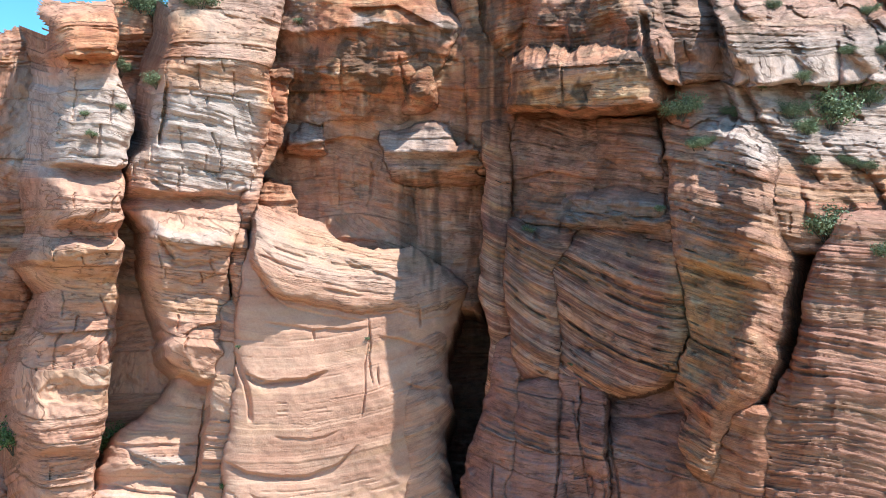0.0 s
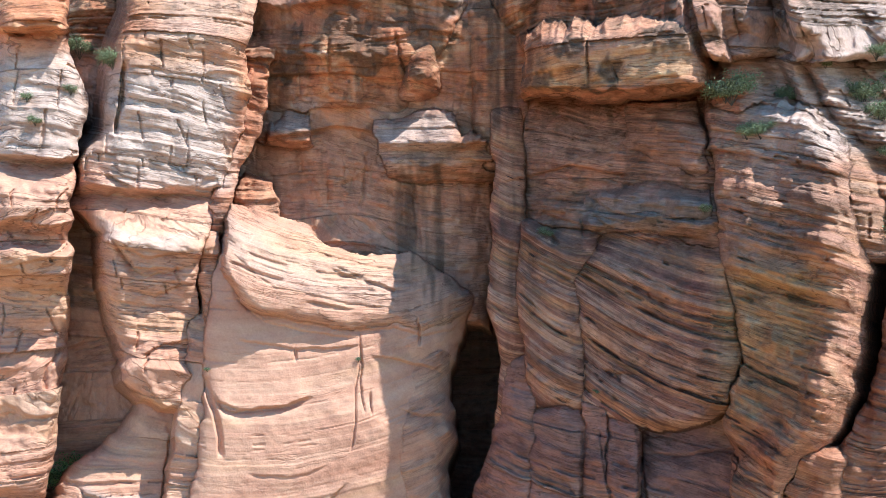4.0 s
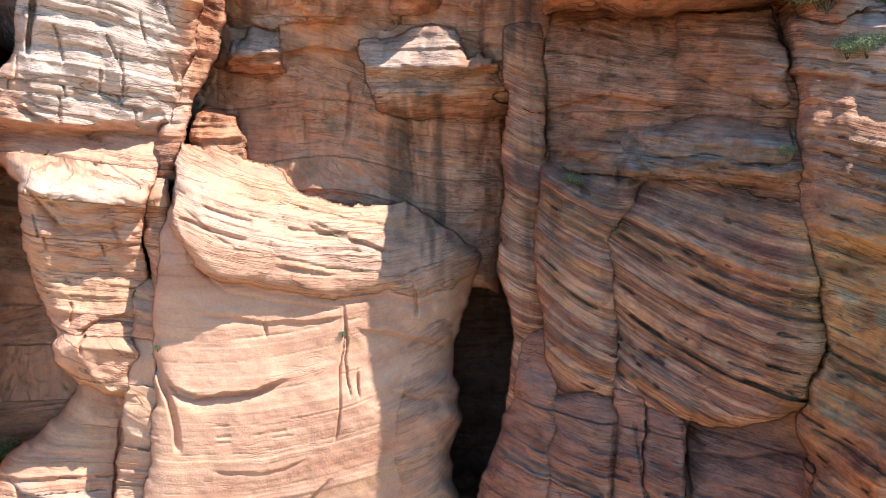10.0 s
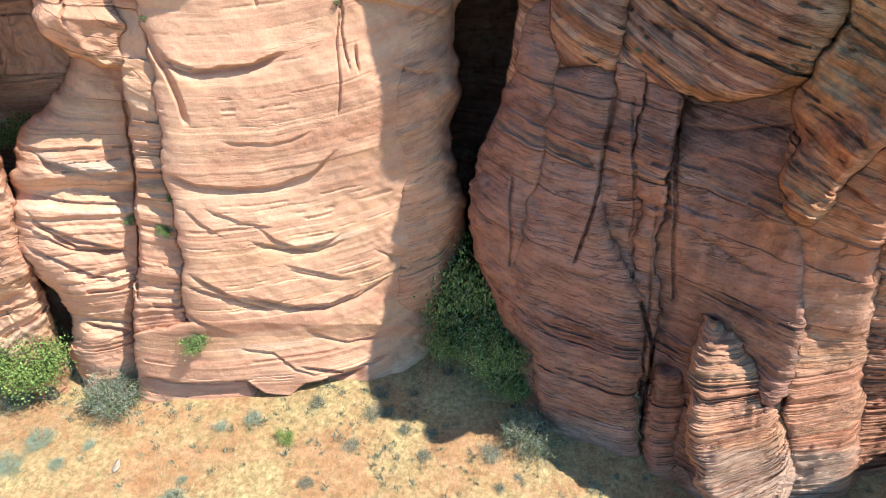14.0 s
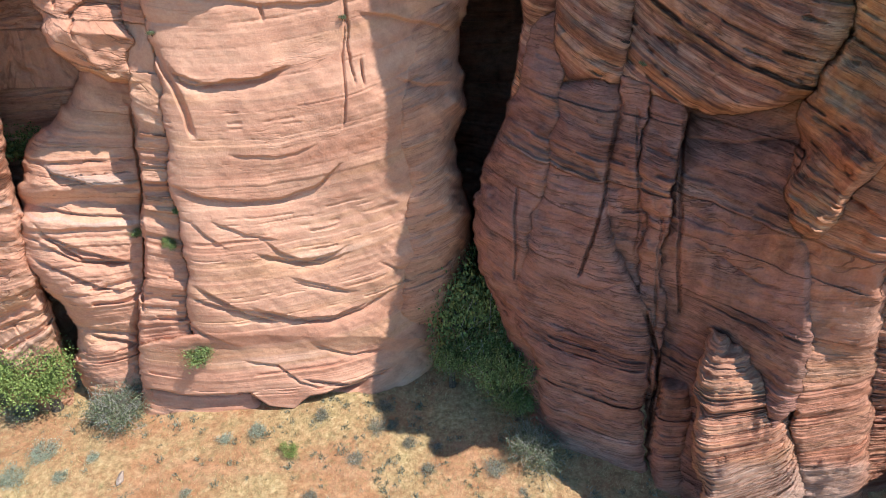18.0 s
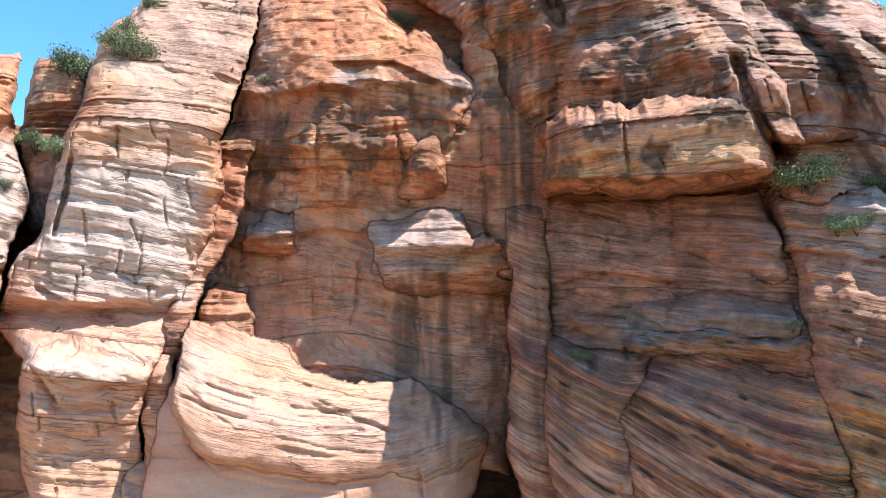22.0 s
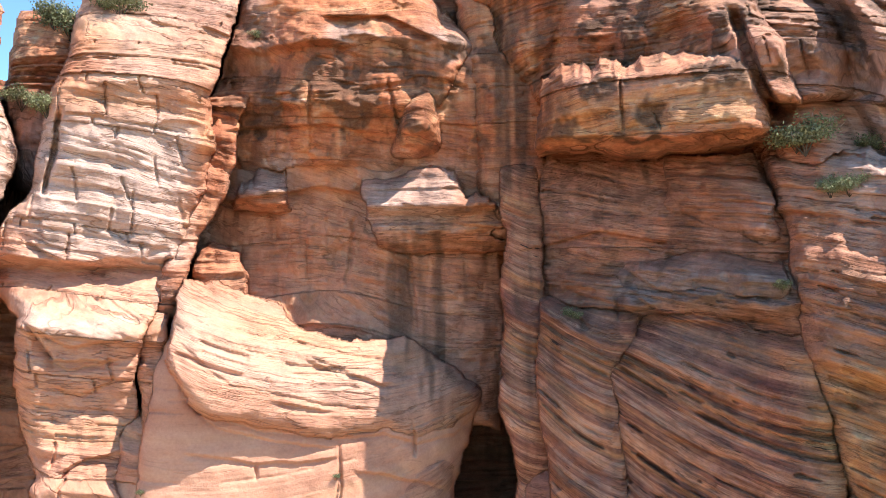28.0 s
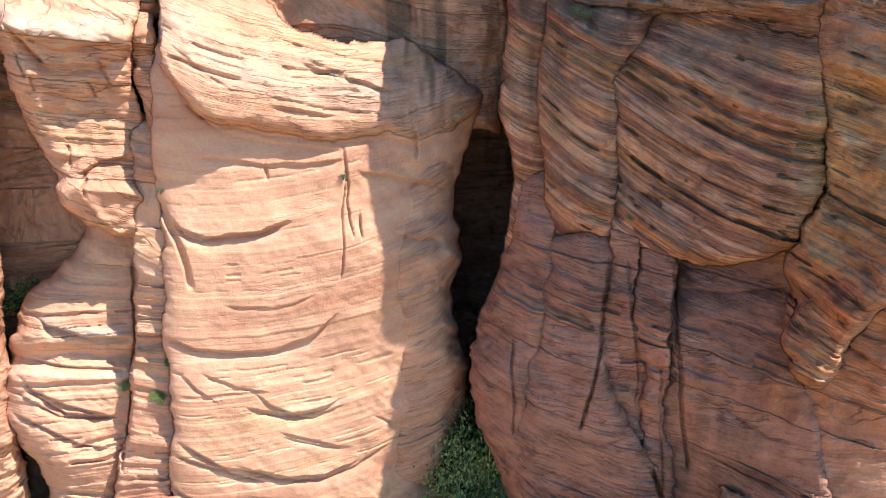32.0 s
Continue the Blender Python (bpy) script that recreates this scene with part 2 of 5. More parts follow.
def leaf_material(name, dark, light, rough=0.75):
    m, nt, b = nodes_of(name, rough)
    info = nt.nodes.new("ShaderNodeNewGeometry")
    base = ramp_of(nt, info.outputs["Random Per Island"], [(0.0, dark), (0.6, light), (1.0, tuple(min(1, c * 1.5) for c in light))])
    one = nt.nodes.new("ShaderNodeObjectInfo")
    tone = ramp_of(nt, one.outputs["Random"], [(0.0, grey(0.36)), (1.0, grey(0.64))])
    nt.links.new(mix_of(nt, 0.6, base, tone, "OVERLAY"), b.inputs["Base Color"])
    return m


def bark_material(name, dark, light):
    m, nt, b = nodes_of(name, 0.9)
    place = nt.nodes.new("ShaderNodeNewGeometry").outputs["Position"]
    nt.links.new(ramp_of(nt, noise_of(nt, place, 12.0), [(0.35, dark), (0.65, light)]), b.inputs["Base Color"])
    return m


SANDSTONE, SOIL = sandstone(), soil()
OAK_LEAF = leaf_material("oak_leaf", (0.12, 0.16, 0.042), (0.21, 0.27, 0.08))
DARK_LEAF = leaf_material("juniper_leaf", (0.075, 0.11, 0.034), (0.19, 0.245, 0.085))
SAGE_LEAF = leaf_material("sage_leaf", (0.17, 0.19, 0.13), (0.31, 0.34, 0.25))
GREY_LEAF = leaf_material("grey_brush_leaf", (0.11, 0.11, 0.075), (0.25, 0.245, 0.175))
STRAW = leaf_material("straw", (0.36, 0.275, 0.13), (0.46, 0.37, 0.19))
STONE = bark_material("pale_stone", (0.30, 0.22, 0.17), (0.42, 0.33, 0.27))
TWIG = bark_material("dry_twig", (0.26, 0.24, 0.21), (0.48, 0.45, 0.40))
BARK = bark_material("bark", (0.05, 0.04, 0.03), (0.16, 0.13, 0.10))

# ---- the cliff ----
UNIT = 0.65                               # metres in one unit of the plan
EYE = np.array([0.30, 19.10, 44.50])      # where the plan's bearings start, in units
FINE = 0.0020

TABLE = np.random.RandomState(5).rand(4096).astype(np.float32)


def line_noise(q, seed):
    """Smooth noise along one coordinate, -1 to 1."""
    i = np.floor(q).astype(np.int64)
    f = q - i
    f = f * f * (3 - 2 * f)
    return 2 * (TABLE[(i + seed * 131) & 4095] * (1 - f) + TABLE[(i + 1 + seed * 131) & 4095] * f) - 1


def beds_noise(q, seed):
    """Beds of even depth with short, steep steps between them, -1 to 1."""
    q = q + 0.55 * line_noise(q * 0.41, seed + 40)
    i = np.floor(q).astype(np.int64)
    f = np.clip((q - i - 0.74) / 0.26, 0, 1)
    f = f * f * (3 - 2 * f)
    return 2 * (TABLE[(i + seed * 173) & 4095] * (1 - f) + TABLE[(i + 1 + seed * 173) & 4095] * f) - 1


def hashed(i, j, k, seed):
    h = (i * 374761393 + j * 668265263 + k * 2147483647 + seed * 1274126177) & 0xFFFFFFFF
    h = ((h ^ (h >> 13)) * 1274126177) & 0xFFFFFFFF
    return ((h ^ (h >> 16)) & 0xFFFF).astype(np.float32) / 32767.5 - 1


def space_noise(x, y, z, scale, seed):
    """Smooth noise in space, -1 to 1; scale in units."""
    p = [c / scale for c in (x, y, z)]
    i = [np.floor(c).astype(np.int64) for c in p]
    f = [(c - n).astype(np.float32) for c, n in zip(p, i)]
    f = [c * c * (3 - 2 * c) for c in f]
    total = 0
    for dx in (0, 1):
        wx = f[0] if dx else 1 - f[0]
        for dy in (0, 1):
            wy = f[1] if dy else 1 - f[1]
            for dz in (0, 1):
                wz = f[2] if dz else 1 - f[2]
                total = total + wx * wy * wz * hashed(i[0] + dx, i[1] + dy, i[2] + dz, seed)
    return total


def smooth(e0, e1, x):
    t = np.clip((x - e0) / (e1 - e0), 0, 1)
    return t * t * (3 - 2 * t)


def along(b, line):
    """A line of (height, value) pairs read at heights b."""
    pts = sorted(line)
    return np.interp(b, [p[0] for p in pts], [p[1] for p in pts])


def patch(a, b, a0, a1, b0, b1, soft=0.03):
    return smooth(a0 - soft, a0 + soft, a) * smooth(a1 + soft, a1 - soft, a) * smooth(b0 - soft, b0 + soft, b) * smooth(b1 + soft, b1 - soft, b)


# Every rock mass: its sides and its depth against height (slopes from the hovering point), how far and how squarely its sides
# round back, its turn, its top and foot, and the lie of its beds.
MASSES = []


def mass(name, label, left, right, depth, side=4.0, square=4, turn=0.0, top=(0.3, 0.05, 3.0), foot=(-3.0, 0.02, 2.0), dip=0.0, curl=0.0, beds=1.0, rough=1.0, lean=0.0, ribs=0.0, cuts=1.0, pits=0.0, spread=0.5):
    MASSES.append(dict(name=name, label=label, left=left, right=right, depth=depth, side=side, square=square, turn=turn, top=top, foot=foot, dip=dip, curl=curl, beds=beds, rough=rough, lean=lean, ribs=ribs, cuts=cuts, pits=pits, spread=spread))


mass("cliff_back_wall", "dark recessed sandstone wall behind the cracks of the cliff",
     [(-2, -1.6), (0.3, -1.6)], [(-2, 1.6), (0.3, 1.6)], [(-2, 46), (-0.9, 50), (-0.6, 58), (-0.4, 66), (0.1, 70)], side=1, top=(0.12, 0.03, 2))
mass("cleft_back", "shaded rock in the back of the clefts",
     [(0.6, -0.50), (0.3, -0.62), (0.1, -0.66), (-0.1, -0.70)], [(0.6, -0.25), (-0.1, -0.30)], [(0.6, 58), (0.3, 52), (-0.1, 50)], side=1, top=([(-0.7, 0.30), (-0.5, 0.50), (-0.42, 0.58), (-0.25, 0.58)], 0.03, 2), foot=(-0.1, 0.02, 2.0))
mass("tower_cleft_back", "shaded rock behind the tower's cleft",
     [(0.4, -0.95), (-0.3, -0.95)], [(0.4, -0.55), (-0.3, -0.60)], [(0.4, 54), (-0.3, 50)], side=1, top=(0.33, 0.03, 2), foot=(-0.3, 0.02, 2.0))
mass("left_tower", "rounded sandstone tower with a bleached white upper block",
     [(0.46, -0.86), (0.42, -0.905), (0.33, -0.90), (0.31, -0.885), (0.2, -0.91), (0.09, -0.925), (0.06, -0.94), (-0.05, -0.93), (-0.12, -0.97), (-0.2, -0.90), (-0.3, -0.98), (-0.45, -1.02), (-0.6, -1.0), (-1.3, -1.1)],
     [(0.46, -0.74), (0.42, -0.73), (0.34, -0.725), (0.2, -0.702), (0.077, -0.735), (-0.1, -0.745), (-0.25, -0.755), (-0.45, -0.785), (-0.7, -0.84), (-1.3, -0.90)],
     [(0.46, 40), (0.4, 37), (0.345, 36.4), (0.33, 38.2), (0.31, 37.8), (0.2, 37.0), (0.095, 36.0), (0.082, 38.2), (0.06, 36.4), (0.02, 34.6), (-0.03, 34.4), (-0.05, 36.4), (-0.07, 36.6), (-0.09, 34.8), (-0.13, 35.2), (-0.17, 37.8), (-0.25, 38.4), (-0.32, 37), (-0.5, 36), (-0.58, 36.0), (-0.6, 36.8), (-0.7, 36.3), (-1.2, 36)], side=(5, 2.5), square=5, turn=0.2, top=(0.45, 0.05, 4), dip=0.05, beds=0.8, cuts=1.2, rough=0.8, spread=0.25)
mass("far_left_wall", "shaded sandstone wall beyond the left tower",
     [(0.4, -1.6), (-1.4, -1.6)], [(0.4, -0.80), (-0.1, -0.88), (-1.4, -1.0)],
     [(0.35, 46), (0.0, 43), (-0.3, 44), (-0.6, 43), (-1.0, 40), (-1.3, 37)], side=5, top=([(-1.6, 0.15), (-1.15, 0.22), (-1.08, 0.33), (-1.0, 0.37), (-0.8, 0.38)], 0.06, 5))
mass("left_gap_block", "small red sandstone block wedged beside a tower",
     [(0.44, -0.71), (0.2, -0.71)], [(0.44, -0.61), (0.2, -0.63)], [(0.44, 50), (0.2, 48)], side=3, square=5, top=(0.435, 0.03, 3), foot=(0.15, 0.02, 2.0))
mass("white_column", "tall sandstone column with a bleached white upper half",
     [(0.66, -0.51), (0.56, -0.55), (0.45, -0.605), (0.3, -0.645), (0.2, -0.672), (0.13, -0.695), (0.077, -0.725), (0.0, -0.735), (-0.06, -0.69), (-0.16, -0.695), (-0.217, -0.678), (-0.273, -0.66), (-0.321, -0.66), (-0.36, -0.648), (-0.39, -0.62), (-0.405, -0.575), (-0.412, -0.52)],
     [(0.66, -0.32), (0.587, -0.315), (0.485, -0.33), (0.395, -0.355), (0.26, -0.387), (0.15, -0.395), (0.02, -0.44), (-0.09, -0.487), (-0.23, -0.500), (-0.33, -0.503), (-0.43, -0.515)],
     [(0.66, 54), (0.55, 48), (0.42, 41.8), (0.32, 38.8), (0.2, 38.9), (0.06, 39), (0.035, 39), (0.015, 40.6), (-0.04, 38.4), (-0.075, 36.6), (-0.1, 37.2), (-0.2, 38.2), (-0.28, 38.6), (-0.33, 37.2), (-0.4, 37.8), (-0.43, 39.5)],
     side=(2.4, 0.9), square=5, top=([(-0.80, 0.40), (-0.621, 0.431), (-0.574, 0.513), (-0.52, 0.553), (-0.49, 0.649), (-0.398, 0.641), (-0.30, 0.64)], 0.05, 4), foot=(-0.425, 0.02, 4), dip=0.0, rough=0.75, ribs=0.5, turn=0.36, beds=0.6, cuts=1.1, spread=0.3)
mass("left_recess", "shaded hollow under a sandstone column",
     [(0.1, -0.82), (-1.1, -0.95)], [(0.1, -0.50), (-1.1, -0.55)], [(0.1, 44), (-0.45, 43.5), (-1.1, 42)], side=2, top=(0.05, 0.05, 2), foot=(-1.3, 0.02, 2.0))
mass("left_dome", "sunlit rounded sandstone dome with wavy ledges",
     [(-0.36, -0.60), (-0.407, -0.63), (-0.471, -0.70), (-0.51, -0.75), (-0.562, -0.785), (-0.611, -0.815), (-0.66, -0.83), (-0.7, -0.86), (-0.8, -0.88), (-0.9, -0.84), (-0.99, -0.83), (-1.08, -0.875), (-1.19, -0.875), (-1.4, -0.89)],
     [(-0.36, -0.51), (-0.448, -0.545), (-0.52, -0.567), (-0.65, -0.594), (-0.766, -0.625), (-0.868, -0.649), (-0.982, -0.681), (-1.113, -0.73), (-1.3, -0.765)],
     [(-0.36, 41.2), (-0.42, 40.6), (-0.5, 39.2), (-0.6, 38.0), (-0.625, 38.0), (-0.65, 38.8), (-0.7, 37.6), (-0.9, 36.4), (-0.99, 37.0), (-1.05, 36.4), (-1.3, 36.2)], side=(2.4, 0.5), square=3, top=(-0.36, 0.03, 1.5), dip=0.0, turn=0.2, beds=0.6, cuts=1.0, rough=0.5, spread=0.3)
mass("narrow_rib", "narrow sandstone rib between two vertical cracks",
     [(-0.2, -0.515), (-0.45, -0.552), (-0.52, -0.567), (-0.65, -0.594), (-0.766, -0.625), (-0.868, -0.649), (-0.982, -0.681), (-1.113, -0.73), (-1.35, -0.77)],
     [(-0.2, -0.482), (-0.35, -0.482), (-0.5, -0.507), (-0.64, -0.525), (-0.79, -0.537), (-0.91, -0.562), (-1.0, -0.58), (-1.1, -0.61), (-1.35, -0.66)],
     [(-0.2, 39.4), (-0.35, 38.0), (-0.6, 37.3), (-0.63, 37.7), (-0.9, 36.2), (-1.1, 35.8), (-1.3, 35.6)], side=0.4, square=8, top=(-0.2, 0.05, 3), rough=0.5, foot=(-1.12, 0.1, 1.5))
mass("main_bulge", "broad sunlit salmon sandstone bulge with pale ledges",
     [(0.0, -0.42), (-0.07, -0.447), (-0.23, -0.49), (-0.35, -0.487), (-0.5, -0.51), (-0.64, -0.527), (-0.79, -0.539), (-0.91, -0.564), (-0.99, -0.577), (-1.01, -0.64), (-1.03, -0.7), (-1.11, -0.733), (-1.22, -0.755), (-1.35, -0.77)],
     [(0.0, 0.062), (-0.185, 0.058), (-0.226, 0.040), (-0.269, 0.024), (-0.326, 0.008), (-0.375, 0.003), (-0.443, 0.022), (-0.50, 0.006), (-0.56, 0.012), (-0.64, 0.028), (-0.77, 0.034), (-0.9, 0.0), (-1.35, -0.02)],
     [(-0.0, 45), (-0.09, 43), (-0.12, 41.8), (-0.16, 40.8), (-0.2, 40.0), (-0.24, 39.6), (-0.28, 39.3), (-0.34, 39.1), (-0.42, 38.6), (-0.55, 38.3), (-0.65, 38.35), (-0.8, 37.9), (-0.95, 37.4), (-1.05, 37.0), (-1.14, 36.5), (-1.25, 36.3), (-1.35, 36.2)],
     side=(0.9, 6.0), square=(8, 3), turn=[(-1.25, 0.1), (-1.1, 0.16), (-0.9, 0.27), (-0.5, 0.24), (-0.1, 0.2)], top=([(-0.45, 0.0), (-0.36, -0.008), (-0.311, -0.022), (-0.27, -0.035), (-0.232, -0.069), (-0.161, -0.088), (-0.085, -0.082), (-0.03, -0.11), (0.02, -0.15), (0.07, -0.18)], 0.03, 1.0), rough=0.24, dip=0.0, lean=[(-0.5, 0.0), (-0.3, -0.1), (-0.2, -0.22), (-0.05, -0.28)], beds=0.12, cuts=0.4, spread=0.25, curl=(-14.0, 0.012))
mass("bulge_flank", "rounded shaded flank of the bulge beside the slot",
     [(-0.27, -0.16), (-0.36, -0.155), (-0.45, -0.13), (-0.6, -0.09), (-0.75, -0.10), (-0.95, -0.12)], [(-0.27, 0.024), (-0.326, 0.008), (-0.375, 0.003), (-0.443, 0.022), (-0.50, 0.006), (-0.56, 0.014), (-0.64, 0.03), (-0.75, 0.025), (-0.95, 0.0)],
     [(-0.27, 42.0), (-0.32, 41.6), (-0.37, 41.5), (-0.43, 40.9), (-0.52, 40.8), (-0.6, 40.9), (-0.75, 40.6), (-0.95, 40.0)], side=(1.2, 4.5), square=(2.5, 3), turn=0.5, top=(-0.265, 0.04, 0.8), foot=(-0.95, 0.08, 1.0), rough=0.3, beds=0.35, cuts=0.6, curl=(-14.0, 0.012))
mass("bulge_cap", "pale laminated slab with an undercut edge on top of the bulge",
     [(0.0, -0.43), (-0.10, -0.447), (-0.3, -0.47)], [(-0.08, 0.07), (-0.14, 0.066), (-0.185, 0.058), (-0.226, 0.040), (-0.3, 0.03)],
     [(0.0, 44), (-0.06, 42.8), (-0.09, 41.9), (-0.12, 40.7), (-0.16, 39.7), (-0.2, 39.15), (-0.26, 38.95)], side=(0.8, 6.0), square=(8, 3), turn=0.34, lean=[(-0.3, -0.1), (-0.2, -0.22), (-0.05, -0.28)],
     top=([(-0.45, 0.0), (-0.36, -0.008), (-0.311, -0.022), (-0.27, -0.035), (-0.232, -0.069), (-0.161, -0.088), (-0.085, -0.082), (-0.03, -0.11), (0.02, -0.15), (0.07, -0.18)], 0.03, 1.0),
     foot=([(-0.46, -0.10), (-0.426, -0.165), (-0.4, -0.193), (-0.365, -0.211), (-0.292, -0.231), (-0.219, -0.236), (-0.174, -0.24), (-0.109, -0.236), (-0.055, -0.251), (0.009, -0.236), (0.054, -0.185)], 0.02, 1.0),
     rough=0.3, beds=0.3, cuts=0.75, dip=0.5, curl=(-17.0, 0.021))
mass("alcove_wall", "red streaked alcove wall with dark varnish",
     [(0.42, -0.345), (0.26, -0.385), (0.15, -0.40), (0.02, -0.45), (-0.15, -0.49)], [(0.42, 0.10), (0.1, 0.085), (-0.15, 0.08), (-0.22, 0.075)],
     [(0.42, 48.5), (0.35, 47.8), (0.26, 47.6), (0.2, 47.4), (0.17, 47.9), (0.1, 48.3), (0.0, 48.3), (-0.13, 47), (-0.22, 46)], side=4, square=8, top=(0.41, 0.03, 2), beds=0.45, rough=1.2, foot=(-0.23, 0.02, 1.0), cuts=0.6, spread=0.6, ribs=0.5)
mass("alcove_shelf", "pale jutting ledge on the alcove wall",
     [(0.2, -0.1), (0.16, -0.14), (0.1, -0.14), (0.02, -0.1)], [(0.2, 0.0), (0.16, 0.04), (0.13, 0.09), (0.02, 0.09)],
     [(0.2, 48.2), (0.165, 46.6), (0.13, 45.1), (0.12, 45.0), (0.11, 45.9), (0.085, 46.0), (0.075, 46.8), (0.05, 47.8)], side=1.0, square=2.2, top=([(-0.14, 0.165), (-0.08, 0.195), (-0.02, 0.19), (0.02, 0.145), (0.09, 0.12)], 0.03, 1.0), foot=(0.045, 0.03, 0.8), lean=0.0, beds=1.9, rough=0.9, curl=(0.0, 0.0001))
mass("alcove_block", "bleached square block set on the alcove wall's ledge",
     [(0.2, -0.33), (0.12, -0.35)], [(0.2, -0.26), (0.12, -0.255)], [(0.2, 48), (0.175, 46.6), (0.145, 45.1), (0.13, 45.0), (0.12, 46)], side=1.2, square=5, top=([(-0.36, 0.15), (-0.30, 0.185), (-0.25, 0.175)], 0.03, 1.4), foot=(0.115, 0.015, 1), beds=1.2, rough=0.6)
mass("alcove_knob", "rounded sandstone knob on the alcove wall",
     [(0.31, -0.06), (0.2, -0.12)], [(0.31, -0.02), (0.2, -0.02)], [(0.31, 45.6), (0.285, 44.0), (0.25, 43.8), (0.23, 44.8), (0.2, 45.6)], side=2.5, square=2, top=(0.31, 0.06, 2), foot=(0.2, 0.05, 2))
mass("knob_stone", "dark rounded stone bulging from the column's foot",
     [(0.06, -0.37), (0.045, -0.395), (0.01, -0.412), (-0.02, -0.415), (-0.09, -0.42)], [(0.06, -0.36), (0.045, -0.335), (0.01, -0.325), (-0.02, -0.33), (-0.09, -0.34)], [(0.06, 44.6), (0.0, 43.8), (-0.03, 43.6), (-0.09, 43.2)], side=1.0, square=2.4, top=(0.058, 0.04, 2.5), foot=(-0.1, 0.02, 1), rough=1.3)
mass("chockstone_rib", "crumbling dark red rib in the crack",
     [(0.30, -0.385), (0.15, -0.41), (0.02, -0.455), (-0.06, -0.49)], [(0.30, -0.335), (0.15, -0.36), (0.02, -0.415), (-0.06, -0.44)],
     [(0.3, 44), (0.05, 41.6), (-0.06, 41)], side=0.9, square=4, top=(0.3, 0.05, 2), foot=(-0.06, 0.03, 2), rough=1.2)
mass("small_pillar", "small stacked orange pillar in the crack",
     [(-0.05, -0.488), (-0.26, -0.495)], [(-0.05, -0.45), (-0.26, -0.458)], [(-0.05, 39.6), (-0.26, 38.8)], side=1.0, square=3, top=(-0.05, 0.03, 2), foot=(-0.26, 0.03, 2))
mass("red_roof_face", "orange-red sandstone face above the alcove",
     [(0.62, -0.305), (0.45, -0.335), (0.36, -0.36), (0.26, -0.385)], [(0.62, -0.16), (0.5, -0.06), (0.38, 0.03), (0.31, 0.0), (0.2, -0.04)],
     [(0.62, 52), (0.5, 46.8), (0.42, 45), (0.385, 44.2), (0.37, 45.4), (0.31, 45.6), (0.29, 45.4), (0.275, 46.2), (0.23, 46.6), (0.18, 47.4)], side=2.0, square=4, top=([(-0.35, 0.62), (-0.26, 0.66), (-0.174, 0.61), (-0.11, 0.50), (0.03, 0.40)], 0.05, 4), foot=(0.17, 0.03, 1.5), ribs=0.8, beds=0.4, rough=1.6)
mass("left_peak", "weathered sandstone peak against the sky",
     [(0.79, -0.37), (0.7, -0.395), (0.55, -0.45), (0.4, -0.45)], [(0.79, -0.29), (0.7, -0.23), (0.6, -0.16), (0.4, -0.05)],
     [(0.79, 60), (0.7, 57), (0.55, 53), (0.4, 50)], side=5, square=2.5, top=([(-0.45, 0.62), (-0.398, 0.645), (-0.361, 0.777), (-0.317, 0.785), (-0.258, 0.741), (-0.174, 0.607), (-0.05, 0.45)], 0.05, 4), rough=1.4, foot=(0.37, 0.02, 2.0), ribs=1.5)
mass("saddle_slope", "brushy saddle slope between two peaks",
     [(0.62, -0.24), (0.3, -0.24)], [(0.62, 0.10), (0.3, 0.25)], [(0.6, 62), (0.45, 55), (0.35, 51), (0.3, 50)], side=3, top=([(-0.24, 0.6), (-0.111, 0.572), (0.02, 0.62), (0.10, 0.64)], 0.05, 4), rough=1.3, foot=(0.29, 0.02, 2.0))
PEAK_LINE = [(-0.13, 0.55), (-0.09, 0.60), (-0.007, 0.716), (0.04, 0.79), (0.071, 0.809), (0.109, 0.797), (0.192, 0.878), (0.28, 0.908), (0.383, 0.83), (0.503, 0.707), (0.55, 0.675), (0.591, 0.68), (0.634, 0.559), (0.729, 0.479), (0.95, 0.42)]
mass("right_peak", "tall layered sandstone peak against a blue sky",
     [(0.92, 0.10), (0.8, 0.06), (0.7, -0.02), (0.57, -0.11), (0.45, 0.02), (0.3, 0.08)], [(0.92, 0.36), (0.8, 0.40), (0.65, 0.42), (0.5, 0.46), (0.3, 0.56)],
     [(0.92, 63), (0.8, 57), (0.68, 51.5), (0.62, 49), (0.6, 47.4), (0.56, 47.8), (0.52, 45), (0.49, 42.6), (0.44, 40.6), (0.39, 39.8), (0.3, 39.2)], side=4, square=4, turn=[(0.3, -1.05), (0.5, -0.85), (0.7, -0.5), (0.9, -0.3)],
     top=(PEAK_LINE, 0.05, 4), foot=(0.28, 0.02, 2.0), rough=1.3, beds=0.8, ribs=2.1, cuts=1.3)
mass("peak_flank", "sunlit ledgy flank of the sandstone peak",
     [(0.92, 0.25), (0.75, 0.30), (0.6, 0.37), (0.45, 0.42), (0.3, 0.50)], [(0.92, 0.45), (0.75, 0.60), (0.5, 0.85), (0.3, 1.1)],
     [(0.92, 64), (0.8, 58), (0.66, 50.5), (0.55, 44), (0.47, 39.2), (0.42, 36.5), (0.36, 35.6), (0.3, 35)], side=4, square=4, turn=[(0.3, 0.1), (0.45, 0.12), (0.6, 0.25)],
     top=(PEAK_LINE, 0.05, 4), foot=(0.28, 0.02, 2.0), rough=1.5, beds=1.1, ribs=2.2, cuts=1.4)
